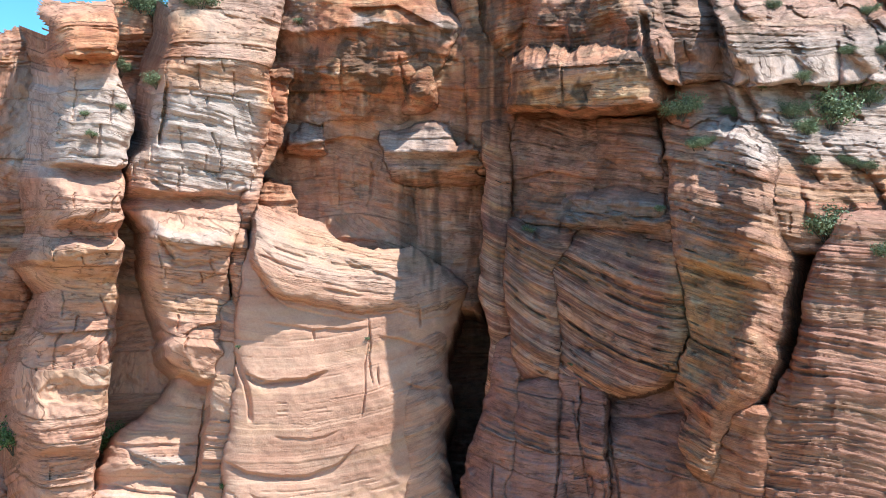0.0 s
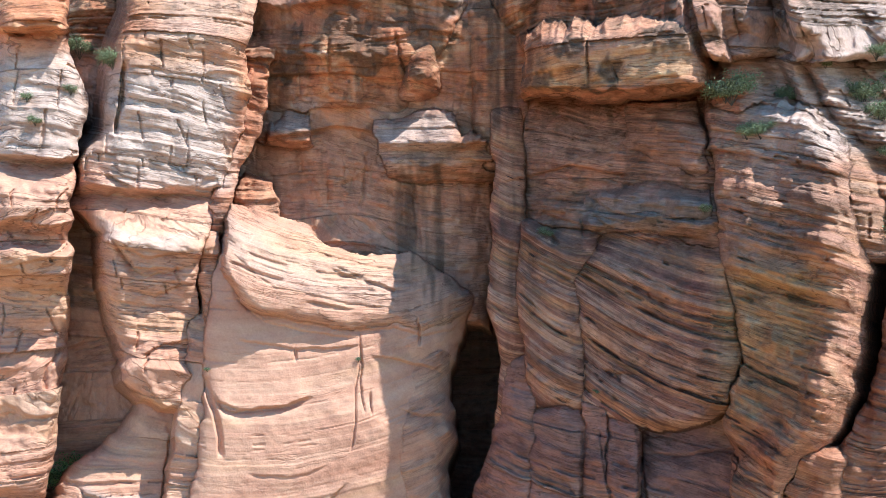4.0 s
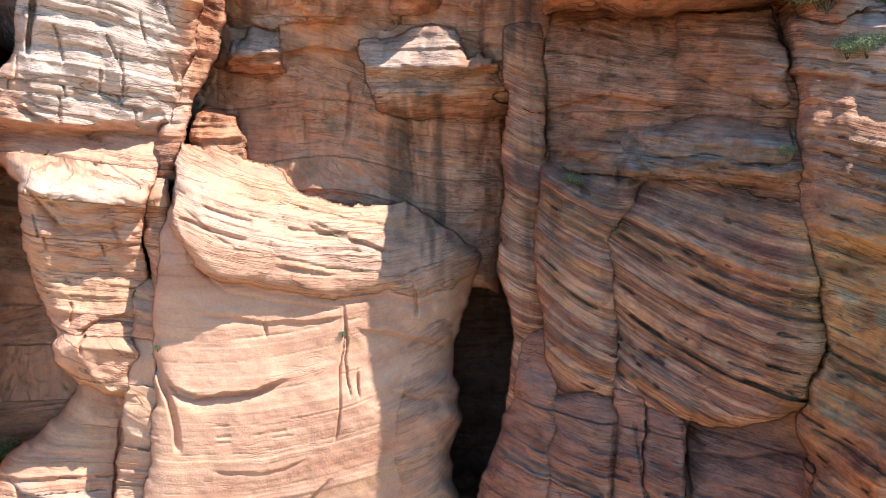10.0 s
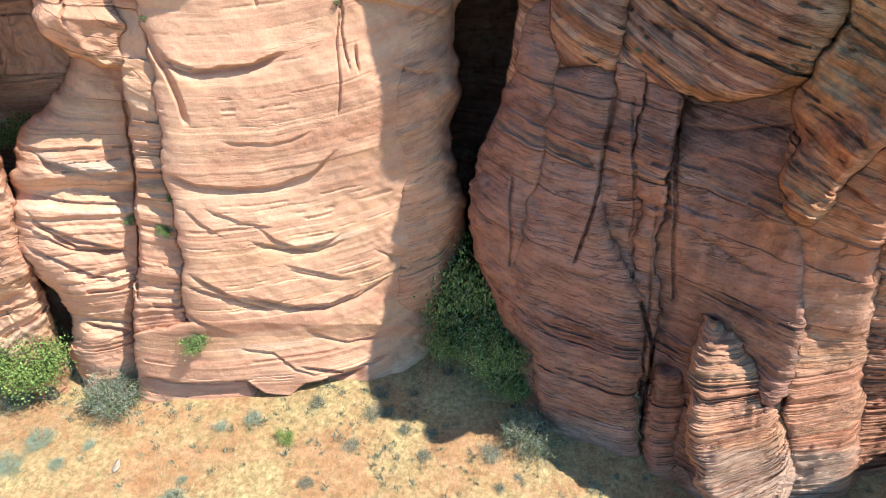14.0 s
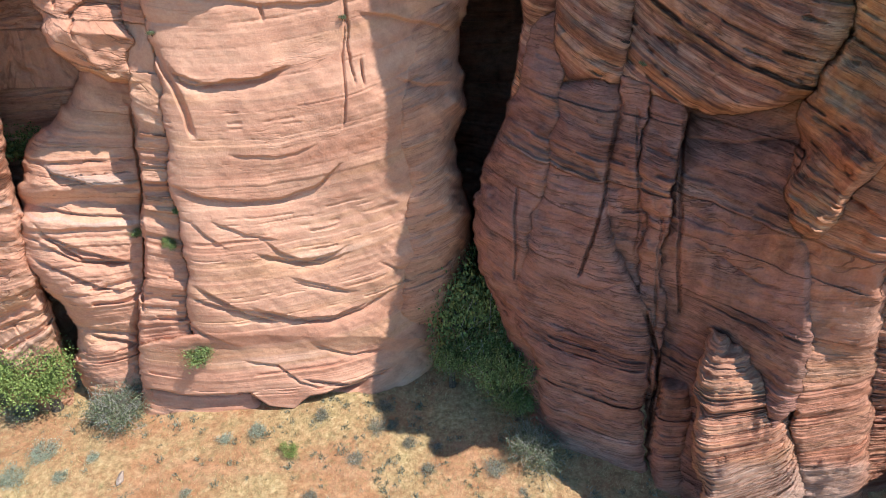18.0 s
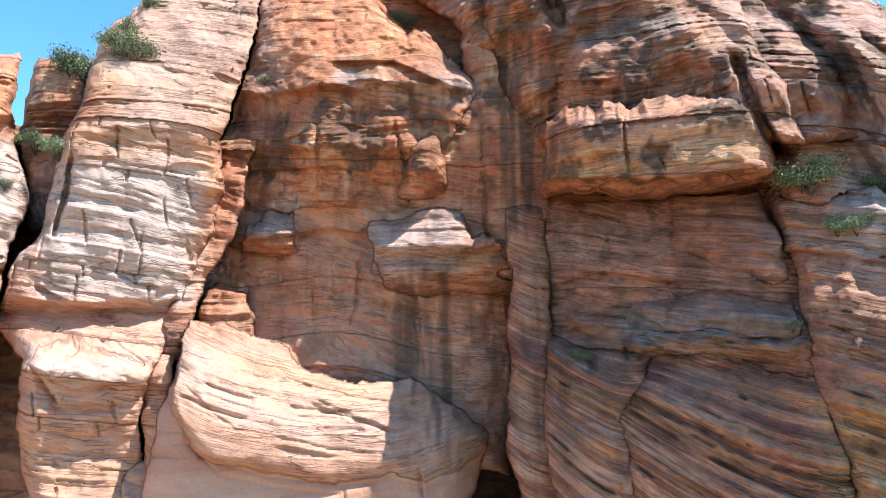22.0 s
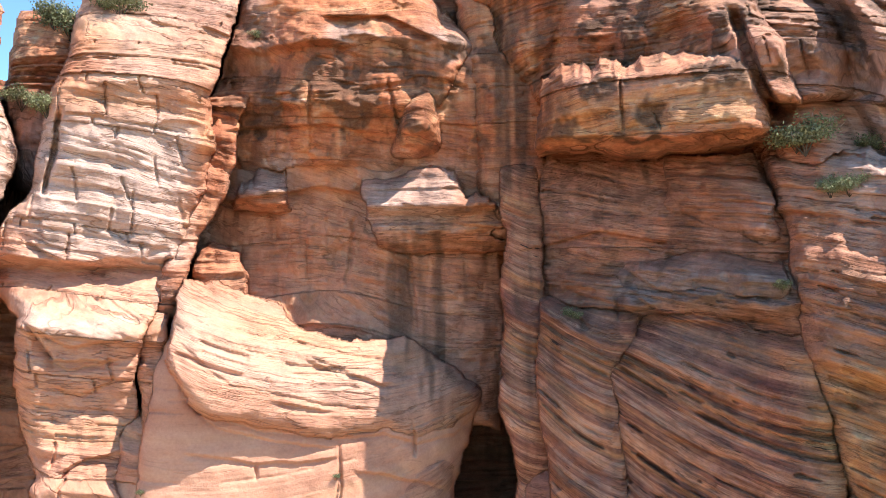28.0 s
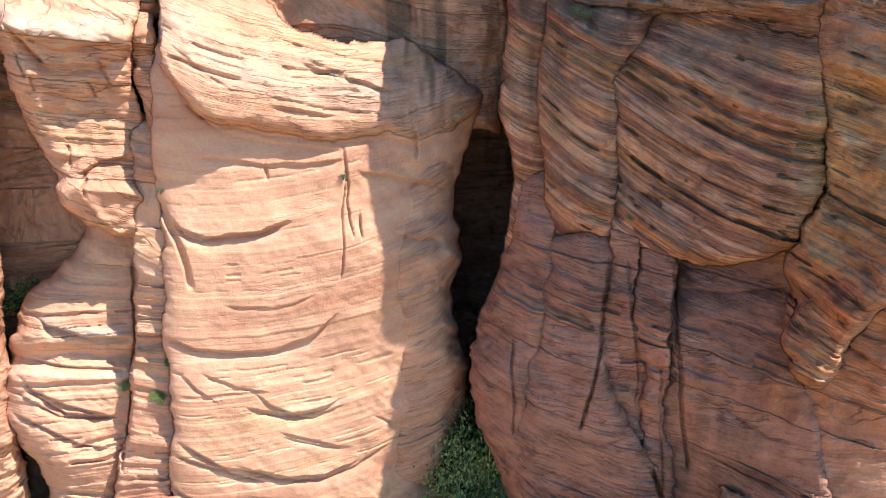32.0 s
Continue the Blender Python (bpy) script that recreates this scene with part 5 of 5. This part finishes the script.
def build_ground():
    near = np.r_[np.arange(-45, -20, 0.4), np.arange(-20, 22, 0.14), np.arange(22, 45.01, 0.4)]
    far = np.array([60, 90, 150, 300, 700, 1500, 3000.0])
    xs = np.r_[-far[::-1], near, far]
    ys = np.r_[-far[::-1] * 1.0, np.r_[np.arange(-45, 17, 0.4), np.arange(17, 40, 0.14), np.arange(40, 50.01, 0.4)], far]
    x, y = np.meshgrid(xs, ys)
    o = np.zeros_like(x)
    z = 0.22 * space_noise(x, y, o, 6.0, 51) + 0.08 * space_noise(x, y, o, 1.7, 52) + 0.03 * space_noise(x, y, o, 0.7, 53)
    z = np.where((np.abs(x) > 46) | (np.abs(y) > 51), 0, z)
    # faint footpaths, and bare orange soil
    trail, bare = np.zeros_like(x), np.zeros_like(x)
    wx, wy = x + 0.15 * space_noise(x, y, o, 1.2, 54), y + 0.15 * space_noise(x, y, o, 1.2, 55)
    for line, strength in zip(TRAILS, (0.55, 0.75, 0.35, 0.25)):
        for (x0, y0), (x1, y1) in zip(line[:-1], line[1:]):
            s = np.clip(((wx - x0) * (x1 - x0) + (wy - y0) * (y1 - y0)) / ((x1 - x0) ** 2 + (y1 - y0) ** 2), 0, 1)
            away = np.hypot(wx - x0 - s * (x1 - x0), wy - y0 - s * (y1 - y0))
            trail = np.maximum(trail, strength * smooth(0.42, 0.12, away))
    for cx, cy, r in BARE:
        bare = np.maximum(bare, smooth(1.5, 0.3, np.hypot(x - cx, y - cy) / r + 0.3 * space_noise(x, y, o, 2.0, 56)))
    idx = np.arange(x.size).reshape(x.shape)
    quads = np.stack([idx[:-1, :-1], idx[:-1, 1:], idx[1:, 1:], idx[1:, :-1]], -1).reshape(-1, 4)
    me = bpy.data.meshes.new("ground")
    me.vertices.add(x.size)
    me.vertices.foreach_set("co", np.stack([x, y, z], -1).astype(np.float32).ravel())
    me.loops.add(quads.size)
    me.loops.foreach_set("vertex_index", quads.astype(np.int32).ravel())
    me.polygons.add(len(quads))
    me.polygons.foreach_set("loop_start", np.arange(0, quads.size, 4, dtype=np.int32))
    me.polygons.foreach_set("use_smooth", np.ones(len(quads), bool))
    me.update(calc_edges=True)
    me.attributes.new("trail", "FLOAT", "POINT").data.foreach_set("value", trail.astype(np.float32).ravel())
    me.attributes.new("bare", "FLOAT", "POINT").data.foreach_set("value", bare.astype(np.float32).ravel())
    me.materials.append(SOIL)
    tagged(new("ground", me), "dry sandy ground with straw-coloured grass and a faint footpath", "ground", kind="structure")


build_ground()


def build_bounce_wall():
    """An unseen wall added to the west and behind the flat, bouncing warm light."""
    u, v = np.meshgrid(np.linspace(0, 1, 120), np.linspace(0, 1, 40))
    y = -130 + 165 * u
    z = 46 * v * (0.85 + 0.15 * np.sin(9 * u)) - 1
    o = np.zeros_like(u)
    x = -72 - 16 * v - 20 * (1 - u) + 5 * space_noise(y, o, z * 0.4, 14.0, 81) + 2 * space_noise(y, o, z, 4.0, 82)
    idx = np.arange(x.size).reshape(x.shape)
    quads = np.stack([idx[:-1, :-1], idx[:-1, 1:], idx[1:, 1:], idx[1:, :-1]], -1).reshape(-1, 4)
    me = bpy.data.meshes.new("bounce_wall_west")
    me.from_pydata(np.stack([x, y, z], -1).reshape(-1, 3).tolist(), [], quads.tolist())
    me.attributes.new("bed", "FLOAT", "POINT").data.foreach_set("value", z.astype(np.float32).ravel())
    me.materials.append(SANDSTONE)
    tagged(new("bounce_wall_west", me), "unseen sunlit sandstone wall added to bounce warm light", "rock face", kind="structure")


build_bounce_wall()

# ---- plants ----
def part(name, bm, material, parent, label=""):
    me = bpy.data.meshes.new(name)
    bm.to_mesh(me)
    bm.free()
    me.materials.append(material)
    ob = new(name, me)
    ob.parent = parent
    return tagged(ob, label)


def limb(bm, p0, p1, r0, r1, sides=6):
    p0, p1 = Vector(p0), Vector(p1)
    way = (p1 - p0).normalized()
    side = way.orthogonal().normalized()
    up = way.cross(side)
    rings = []
    for p, r in ((p0, r0), (p1, r1)):
        rings.append([bm.verts.new(p + r * (math.cos(k * 2 * math.pi / sides) * side + math.sin(k * 2 * math.pi / sides) * up)) for k in range(sides)])
    for k in range(sides):
        bm.faces.new((rings[0][k], rings[0][(k + 1) % sides], rings[1][(k + 1) % sides], rings[1][k]))


def leaf(bm, p, size, rnd, upright=0.0):
    way = Vector((rnd.gauss(0, 1), rnd.gauss(0, 1), rnd.gauss(0, 1) + upright)).normalized()
    side = way.orthogonal().normalized()
    side.rotate(Matrix.Rotation(rnd.uniform(0, 6.28), 3, way))
    a, b = way * size * rnd.uniform(0.7, 1.3), side * size * rnd.uniform(0.25, 0.45)
    bm.faces.new([bm.verts.new(p + v) for v in (-a * 0.5, b, a * 0.6, -b)])


def make_plant(name, seed, width, height, leaves, size, leaf_mat, label, category, trunk=0.08, stems=5, upright=0.3, twigs=0):
    """A woody plant: forked stems, and clumps of leaves round their ends, with gaps between the clumps."""
    rnd = random.Random(seed)
    root = new(name)
    tagged(root, label, category)
    wood, crown = bmesh.new(), bmesh.new()
    tips = []
    fork = height * (0.28 if trunk > 0.09 else 0.08)
    if trunk > 0.09:
        limb(wood, (0, 0, -0.25), (0.05, 0, fork), trunk, trunk * 0.75, 8)
    for k in range(stems):
        turn = 6.283 * (k + rnd.uniform(-0.3, 0.3)) / stems
        reach, rise = width * 0.5 * rnd.uniform(0.35, 0.85), height * rnd.uniform(0.45, 0.9)
        start = Vector((0.05, 0, fork if trunk > 0.09 else -0.2))
        mid = Vector((math.cos(turn) * reach * 0.55, math.sin(turn) * reach * 0.55, start.z + (rise - start.z) * 0.6))
        limb(wood, start, mid, trunk * 0.6, trunk * 0.38)
        for _ in range(3):
            tip = mid + Vector((math.cos(turn + rnd.uniform(-0.8, 0.8)) * reach * 0.6, math.sin(turn + rnd.uniform(-0.8, 0.8)) * reach * 0.6, (rise - mid.z + start.z * 0.2) * rnd.uniform(0.2, 1.1)))
            limb(wood, mid, tip, trunk * 0.36, trunk * 0.12, 5)
            tips.append(tip)
            tips.append(mid.lerp(tip, 0.5))
    tips.append(Vector((0, 0, height * 0.8)))
    for k in range(leaves):
        c = tips[k % len(tips)] if k % 3 else tips[rnd.randrange(len(tips))]
        spread = width * (0.09 + 0.07 * (k % 2))
        p = c + Vector([max(-1.5, min(1.5, rnd.gauss(0, 1))) * spread * f for f in (1, 1, 0.7)])
        p.z = max(p.z, 0.04)
        leaf(crown, p, size, rnd, upright)
    part("woody_base" if trunk < 0.09 else "trunk", wood, BARK, root)
    part("foliage", crown, leaf_mat, root)
    if twigs:
        dry = bmesh.new()
        for _ in range(twigs):
            tip = tips[rnd.randrange(len(tips))] + Vector((rnd.gauss(0, width * 0.15), rnd.gauss(0, width * 0.15), rnd.gauss(0.04, height * 0.12)))
            foot = (tip * 0.55 + Vector((rnd.gauss(0, width * 0.1), rnd.gauss(0, width * 0.1), 0))).lerp(tip, rnd.uniform(0.0, 0.5))
            limb(dry, foot, tip, 0.0045, 0.002, 3)
        tagged(part("twig", dry, TWIG, root), "tangle of bare grey twigs", kind="stuff")
    return root


def plant_kind(name, count, *rest, **more):
    return [make_plant(name, 100 + 7 * n + len(name), *rest, **more) for n in range(count)]


KINDS = {
    "oak": (plant_kind("oak_tree", 3, 1.0, 1.0, 9000, 0.030, OAK_LEAF, "bright green scrub oak tree in full leaf at the cliff's foot", "tree", trunk=0.1, stems=9), "oak trees at the foot of the cliff"),
    "slot": (plant_kind("slot_tree", 3, 1.0, 1.0, 8000, 0.032, DARK_LEAF, "dark green tree growing in the shaded mouth of the slot", "tree", trunk=0.1, stems=9, twigs=60), "trees in the slot"),
    "green": (plant_kind("green_shrub", 3, 1.0, 0.62, 2600, 0.042, OAK_LEAF, "dense green shrub on dry sandy ground", "shrub", trunk=0.03, stems=8), "green shrubs"),
    "twiggy": (plant_kind("twiggy_shrub", 3, 1.0, 0.62, 5500, 0.027, leaf_material("twiggy_leaf", (0.075, 0.09, 0.05), (0.16, 0.18, 0.11)), "large grey-green shrub full of bare grey twigs", "shrub", trunk=0.03, stems=10, twigs=420), "large shrubs along the cliff's foot"),
    "sage": (plant_kind("sagebrush", 3, 1.0, 0.42, 1900, 0.042, SAGE_LEAF, "pale grey-green sagebrush on dry sandy ground", "shrub", trunk=0.025, stems=10, twigs=60), "sagebrush on the flat"),
    "grey": (plant_kind("grey_bush", 5, 1.0, 0.5, 1200, 0.045, GREY_LEAF, "dusty grey-brown bush on dry grass", "shrub", trunk=0.025, stems=9, twigs=160), "grey bushes on the flat"),
    "ledge": (plant_kind("ledge_shrub", 4, 1.0, 0.66, 2600, 0.052, leaf_material("ledge_leaf", (0.09, 0.105, 0.045), (0.20, 0.22, 0.12)), "small olive-green shrub rooted on a rock ledge", "shrub", trunk=0.025, stems=8, twigs=40), "shrubs on the rock ledges"),
}
KINDS["cliff"] = (plant_kind("cliff_shrub", 2, 1.0, 0.8, 3600, 0.05, DARK_LEAF, "dense dark olive shrub rooted in a crack of the rock", "shrub", trunk=0.03, stems=9, twigs=60), "shrubs in the cracks of the rock")
BUILT = {key: 0 for key in KINDS}


def put(kind, x, y, z, width, tall=1.0):
    kinds, group = KINDS[kind]
    n = BUILT[kind]
    BUILT[kind] += 1
    m = pose(x, y, z, 0, 0, (n * 97) % 360) @ Matrix.Diagonal((width, width, width * tall, 1))
    first = kinds[n % len(kinds)]
    if n < len(kinds):
        first.matrix_basis = m
        return tagged(first, group=group)
    size = Vector(first.scale)
    first_scale = first.scale.copy()
    first.scale = (1, 1, 1)
    made = copy_thing(first, m)
    first.scale = first_scale
    return made


OAK_SPOTS = [(-25.56, 36, 3.22), (-22.39, 35.63, 3.47), (-28.59, 42.74, 3.39), (-28.63, 37.73, 4.7)]
GREEN_SPOTS = [(-8.38, 32.89, 1.17), (18.56, 25.59, 1.11), (17.34, 25.15, 0.96)]
TWIGGY_SPOTS = [(-18.54, 35.08, 4.22), (4.37, 33.14, 3.66), (-23.85, 35.18, 2.15), (15.42, 27.47, 2.3), (18.16, 27.77, 2.19), (17.28, 28.43, 1.85), (20.45, 26.91, 2.24), (13.9, 27.5, 1.38), (19.45, 27.49, 1.68)]
SLOT_SPOTS = [(0.3, 43.6, 4.4), (1.15, 39.6, 4.6), (2.5, 37.6, 3.6), (3.3, 36.4, 2.6), (-1.22, 46.19, 3.4), (3.87, 35.32, 1.98), (0.2, 37.7, 2.2)]
SAGE_SPOTS = [(-21.45, 32.44, 1.84), (-22.24, 30.95, 1.75), (-18.76, 32.38, 0.92), (-13.23, 29.23, 1.6), (-19.9, 31.17, 0.99), (-12.13, 33.7, 1.01), (-10.48, 34.22, 1.21), (-20.55, 25.05, 0.87), (-21.94, 28.41, 0.85), (-13.13, 30.42, 0.65)]
GREY_SPOTS = [(-3.92, 34.55, 1.37), (-3.68, 36.01, 1.2), (-0.66, 33.42, 0.95), (-1.02, 32.02, 0.99), (-6.83, 30.37, 0.93), (-4.83, 32.54, 1.11), (-7.1, 35.27, 1.17), (-8.66, 29.02, 0.92), (7.44, 30.31, 1.08), (8.9, 29.26, 1.23), (10.12, 28.55, 1.08), (9.24, 27.14, 1.65), (9.27, 25.14, 1.52), (11.32, 24.63, 1.48), (1.64, 29.02, 0.95), (2.75, 27.78, 0.93), (5.92, 29.9, 0.67), (2.84, 30.22, 0.76), (3.77, 30.89, 0.61), (1.69, 24.01, 0.89), (-5.19, 23.98, 1.18), (2.46, 32.16, 1.5), (16.5, 23.94, 1.94), (20.9, 26.05, 1.02), (-13.88, 26, 0.47), (-2.09, 33.59, 0.96), (-3.13, 34.77, 0.85), (4.51, 28.76, 0.71), (7.87, 28.19, 0.66), (12.92, 25.9, 0.85), (14.82, 25.11, 0.8)]
GROUND_PLANTS = {"oak": OAK_SPOTS, "green": GREEN_SPOTS, "twiggy": TWIGGY_SPOTS, "slot": SLOT_SPOTS, "sage": SAGE_SPOTS, "grey": GREY_SPOTS}
PEAK_SHRUBS = [
    (-0.109, 0.535, 60), (-0.092, 0.488, 50), (-0.19, 0.613, 30), (-0.395, 0.616, 80), (-0.356, 0.603, 50), (-0.271, 0.645, 45), (-0.566, 0.452, 60),
    (-0.642, 0.416, 60), (0.408, 0.58, 30), (0.432, 0.545, 34), (0.591, 0.525, 40), (0.526, 0.59, 25), (0.086, 0.77, 25), (-0.008, 0.65, 24),
    (0.015, 0.638, 24), (-0.019, 0.54, 24), (-0.409, 0.565, 30), (-0.131, 0.564, 36), (-0.229, 0.644, 30), (-0.516, 0.529, 30), (-0.548, 0.485, 36),
    (0.07, 0.477, 24), (-0.537, 0.437, 69), (0.734, 0.446, 35), (0.905, 0.418, 33),
]
SLOPE_SHRUBS = [
    (0.553, 0.219, 90), (0.619, 0.147, 50), (0.514, -0.006, 30), (0.543, 0.217, 54), (0.666, 0.211, 64), (0.804, 0.21, 68), (0.886, 0.188, 122),
    (0.917, 0.263, 89), (0.933, -0.064, 118), (0.947, 0.103, 40), (0.879, 0.103, 37), (0.989, 0.349, 39), (0.919, 0.35, 39), (1.13, -0.131, 66),
    (0.85, 0.173, 61), (0.951, 0.236, 60), (0.59, 0.144, 46), (1.004, 0.092, 37), (0.838, 0.298, 37), (0.732, 0.278, 30), (1.015, 0.223, 45),
]
FACE_SHRUBS = [
    (-0.69, 0.287, 50), (-0.316, 0.395, 22), (-0.571, -1.062, 46), (-0.56, -0.741, 22), (-0.527, -0.662, 14), (-0.622, -0.716, 16), (-0.314, -1.229, 20),
    (-0.811, -1.347, 22), (0.186, -0.052, 36), (-0.785, -0.546, 50), (-0.483, -0.324, 14), (-0.178, -0.298, 14), (0.297, -0.367, 14), (-0.817, 0.167, 26),
    (-0.827, 0.211, 23), (-0.737, 0.224, 26), (-0.783, -0.543, 74), (-1.008, -0.553, 64), (-0.617, 0.399, 79), (-0.648, 0.274, 54),
]
LEDGE_PLANTS = PEAK_SHRUBS + SLOPE_SHRUBS + FACE_SHRUBS


def build_plants():
    for kind, spots in GROUND_PLANTS.items():
        for n, (x, y, w) in enumerate(spots):
            put(kind, x, y, -0.02, w * (1.1 if kind in ("oak", "slot") else 0.84), (1.45 if kind == "slot" else 1.0) + 0.25 * math.sin(n * 2.3))
    a = np.array([s[0] for s in LEDGE_PLANTS])
    b = np.array([s[1] for s in LEDGE_PLANTS])
    d = depth_at(a[:, None], b[:, None])[0].ravel()
    for (sa, sb, w), y in zip(LEDGE_PLANTS, d):
        p = (EYE + np.array([sa * y, y, sb * y])) * UNIT
        put("cliff" if sa < -0.3 and -1.3 < sb < -0.5 else "ledge", p[0], p[1] - 0.05, p[2] - 0.12, w * (1.25 if sb < -0.5 else 1.0) * math.sqrt(1 + sa * sa + sb * sb) * y * UNIT * 0.00078)


build_plants()


def build_grass():
    """Tufts of dry grass and low weeds over the flat."""
    rnd = np.random.RandomState(8)
    n = 150000
    x, y = rnd.uniform(-30, 26, n), rnd.uniform(12, 40, n)
    o = np.zeros_like(x)
    keep = (space_noise(x, y, o, 5.0, 71) + 0.6 * space_noise(x, y, o, 1.4, 72) + 0.25 * rnd.randn(n)) > 0.0
    x, y = x[keep], y[keep]
    n = len(x)
    h, turn = rnd.uniform(0.06, 0.22, n), rnd.uniform(0, 6.28, n)
    lx, ly = rnd.normal(0.05, 0.09, n), rnd.normal(0.03, 0.09, n)
    w = rnd.uniform(0.006, 0.016, n)
    c, s = np.cos(turn) * w, np.sin(turn) * w
    z = np.full(n, 0.0)
    z = 0.22 * space_noise(x, y, z, 6.0, 51) + 0.08 * space_noise(x, y, z, 1.7, 52)
    pts = np.stack([np.stack([x - c, y - s, z - 0.03], -1), np.stack([x + c, y + s, z - 0.03], -1), np.stack([x + lx, y + ly, z + h], -1)], 1).reshape(-1, 3)
    me = bpy.data.meshes.new("dry_grass")
    me.vertices.add(len(pts))
    me.vertices.foreach_set("co", pts.astype(np.float32).ravel())
    me.loops.add(3 * n)
    me.loops.foreach_set("vertex_index", np.arange(3 * n, dtype=np.int32))
    me.polygons.add(n)
    me.polygons.foreach_set("loop_start", np.arange(0, 3 * n, 3, dtype=np.int32))
    me.update(calc_edges=True)
    me.materials.append(STRAW)
    tagged(new("dry_grass", me), "sparse straw-coloured dry grass over sandy ground", "grass", kind="stuff")


build_grass()


def build_weeds():
    """Countless small olive and grey tufts dotted over the flat, thickest towards the cliff's foot."""
    rnd = np.random.RandomState(18)
    n = 5200
    x, y = rnd.uniform(-28, 24, n), rnd.uniform(14, 38, n)
    o = np.zeros_like(x)
    keep = (space_noise(x, y, o, 4.0, 91) + 0.5 * space_noise(x, y, o, 1.2, 92) + 0.035 * (y - 26) + 0.03 * x * (x > 0) + 0.3 * rnd.randn(n)) > 0.25
    x, y = x[keep], y[keep]
    size = 0.05 + 0.16 * rnd.rand(len(x)) ** 3
    blades = 26
    x, y, size = (np.repeat(v, blades) for v in (x, y, size))
    m = len(x)
    lift = 0.22 * space_noise(x, y, np.zeros(m), 6.0, 51) + 0.08 * space_noise(x, y, np.zeros(m), 1.7, 52)
    foot = np.stack([x + rnd.randn(m) * size * 0.6, y + rnd.randn(m) * size * 0.6, lift - 0.02], -1)
    tip = foot + np.stack([rnd.randn(m) * size * 0.7, rnd.randn(m) * size * 0.7, size * rnd.uniform(0.5, 1.6, m)], -1)
    turn = rnd.uniform(0, 6.28, m)
    side = np.stack([np.cos(turn), np.sin(turn), 0 * turn], -1) * (size * 0.16 + 0.006)[:, None]
    pts = np.stack([foot - side, foot + side, tip], 1).reshape(-1, 3)
    me = bpy.data.meshes.new("low_weeds")
    me.vertices.add(len(pts))
    me.vertices.foreach_set("co", pts.astype(np.float32).ravel())
    me.loops.add(3 * m)
    me.loops.foreach_set("vertex_index", np.arange(3 * m, dtype=np.int32))
    me.polygons.add(m)
    me.polygons.foreach_set("loop_start", np.arange(0, 3 * m, 3, dtype=np.int32))
    me.update(calc_edges=True)
    me.materials.append(GREY_LEAF)
    tagged(new("low_weeds", me), "small olive-grey weeds dotted over dry sandy ground", "weeds", kind="stuff")


build_weeds()


def build_stone():
    """One pale stone lying on the flat."""
    bm = bmesh.new()
    bmesh.ops.create_icosphere(bm, subdivisions=3, radius=0.3)
    rnd = random.Random(4)
    lumps = [(Vector((rnd.gauss(0, 1), rnd.gauss(0, 1), rnd.gauss(0, 1))).normalized(), rnd.uniform(0.14, 0.24)) for _ in range(14)]
    for v in bm.verts:
        for way, far in lumps:
            over = v.co.dot(way) - far
            if over > 0:
                v.co -= way * over * 0.85
        v.co = Vector((v.co.x * 0.75, v.co.y * 1.5, v.co.z * 0.8))
    me = bpy.data.meshes.new("stone")
    bm.to_mesh(me)
    bm.free()
    me.materials.append(STONE)
    ob = new("stone", me)
    ob.matrix_basis = pose(-16.74, 31.13, 0.1, 4, 0, 12)
    tagged(ob, "pale angular stone lying on dry sandy ground", "stone")


build_stone()
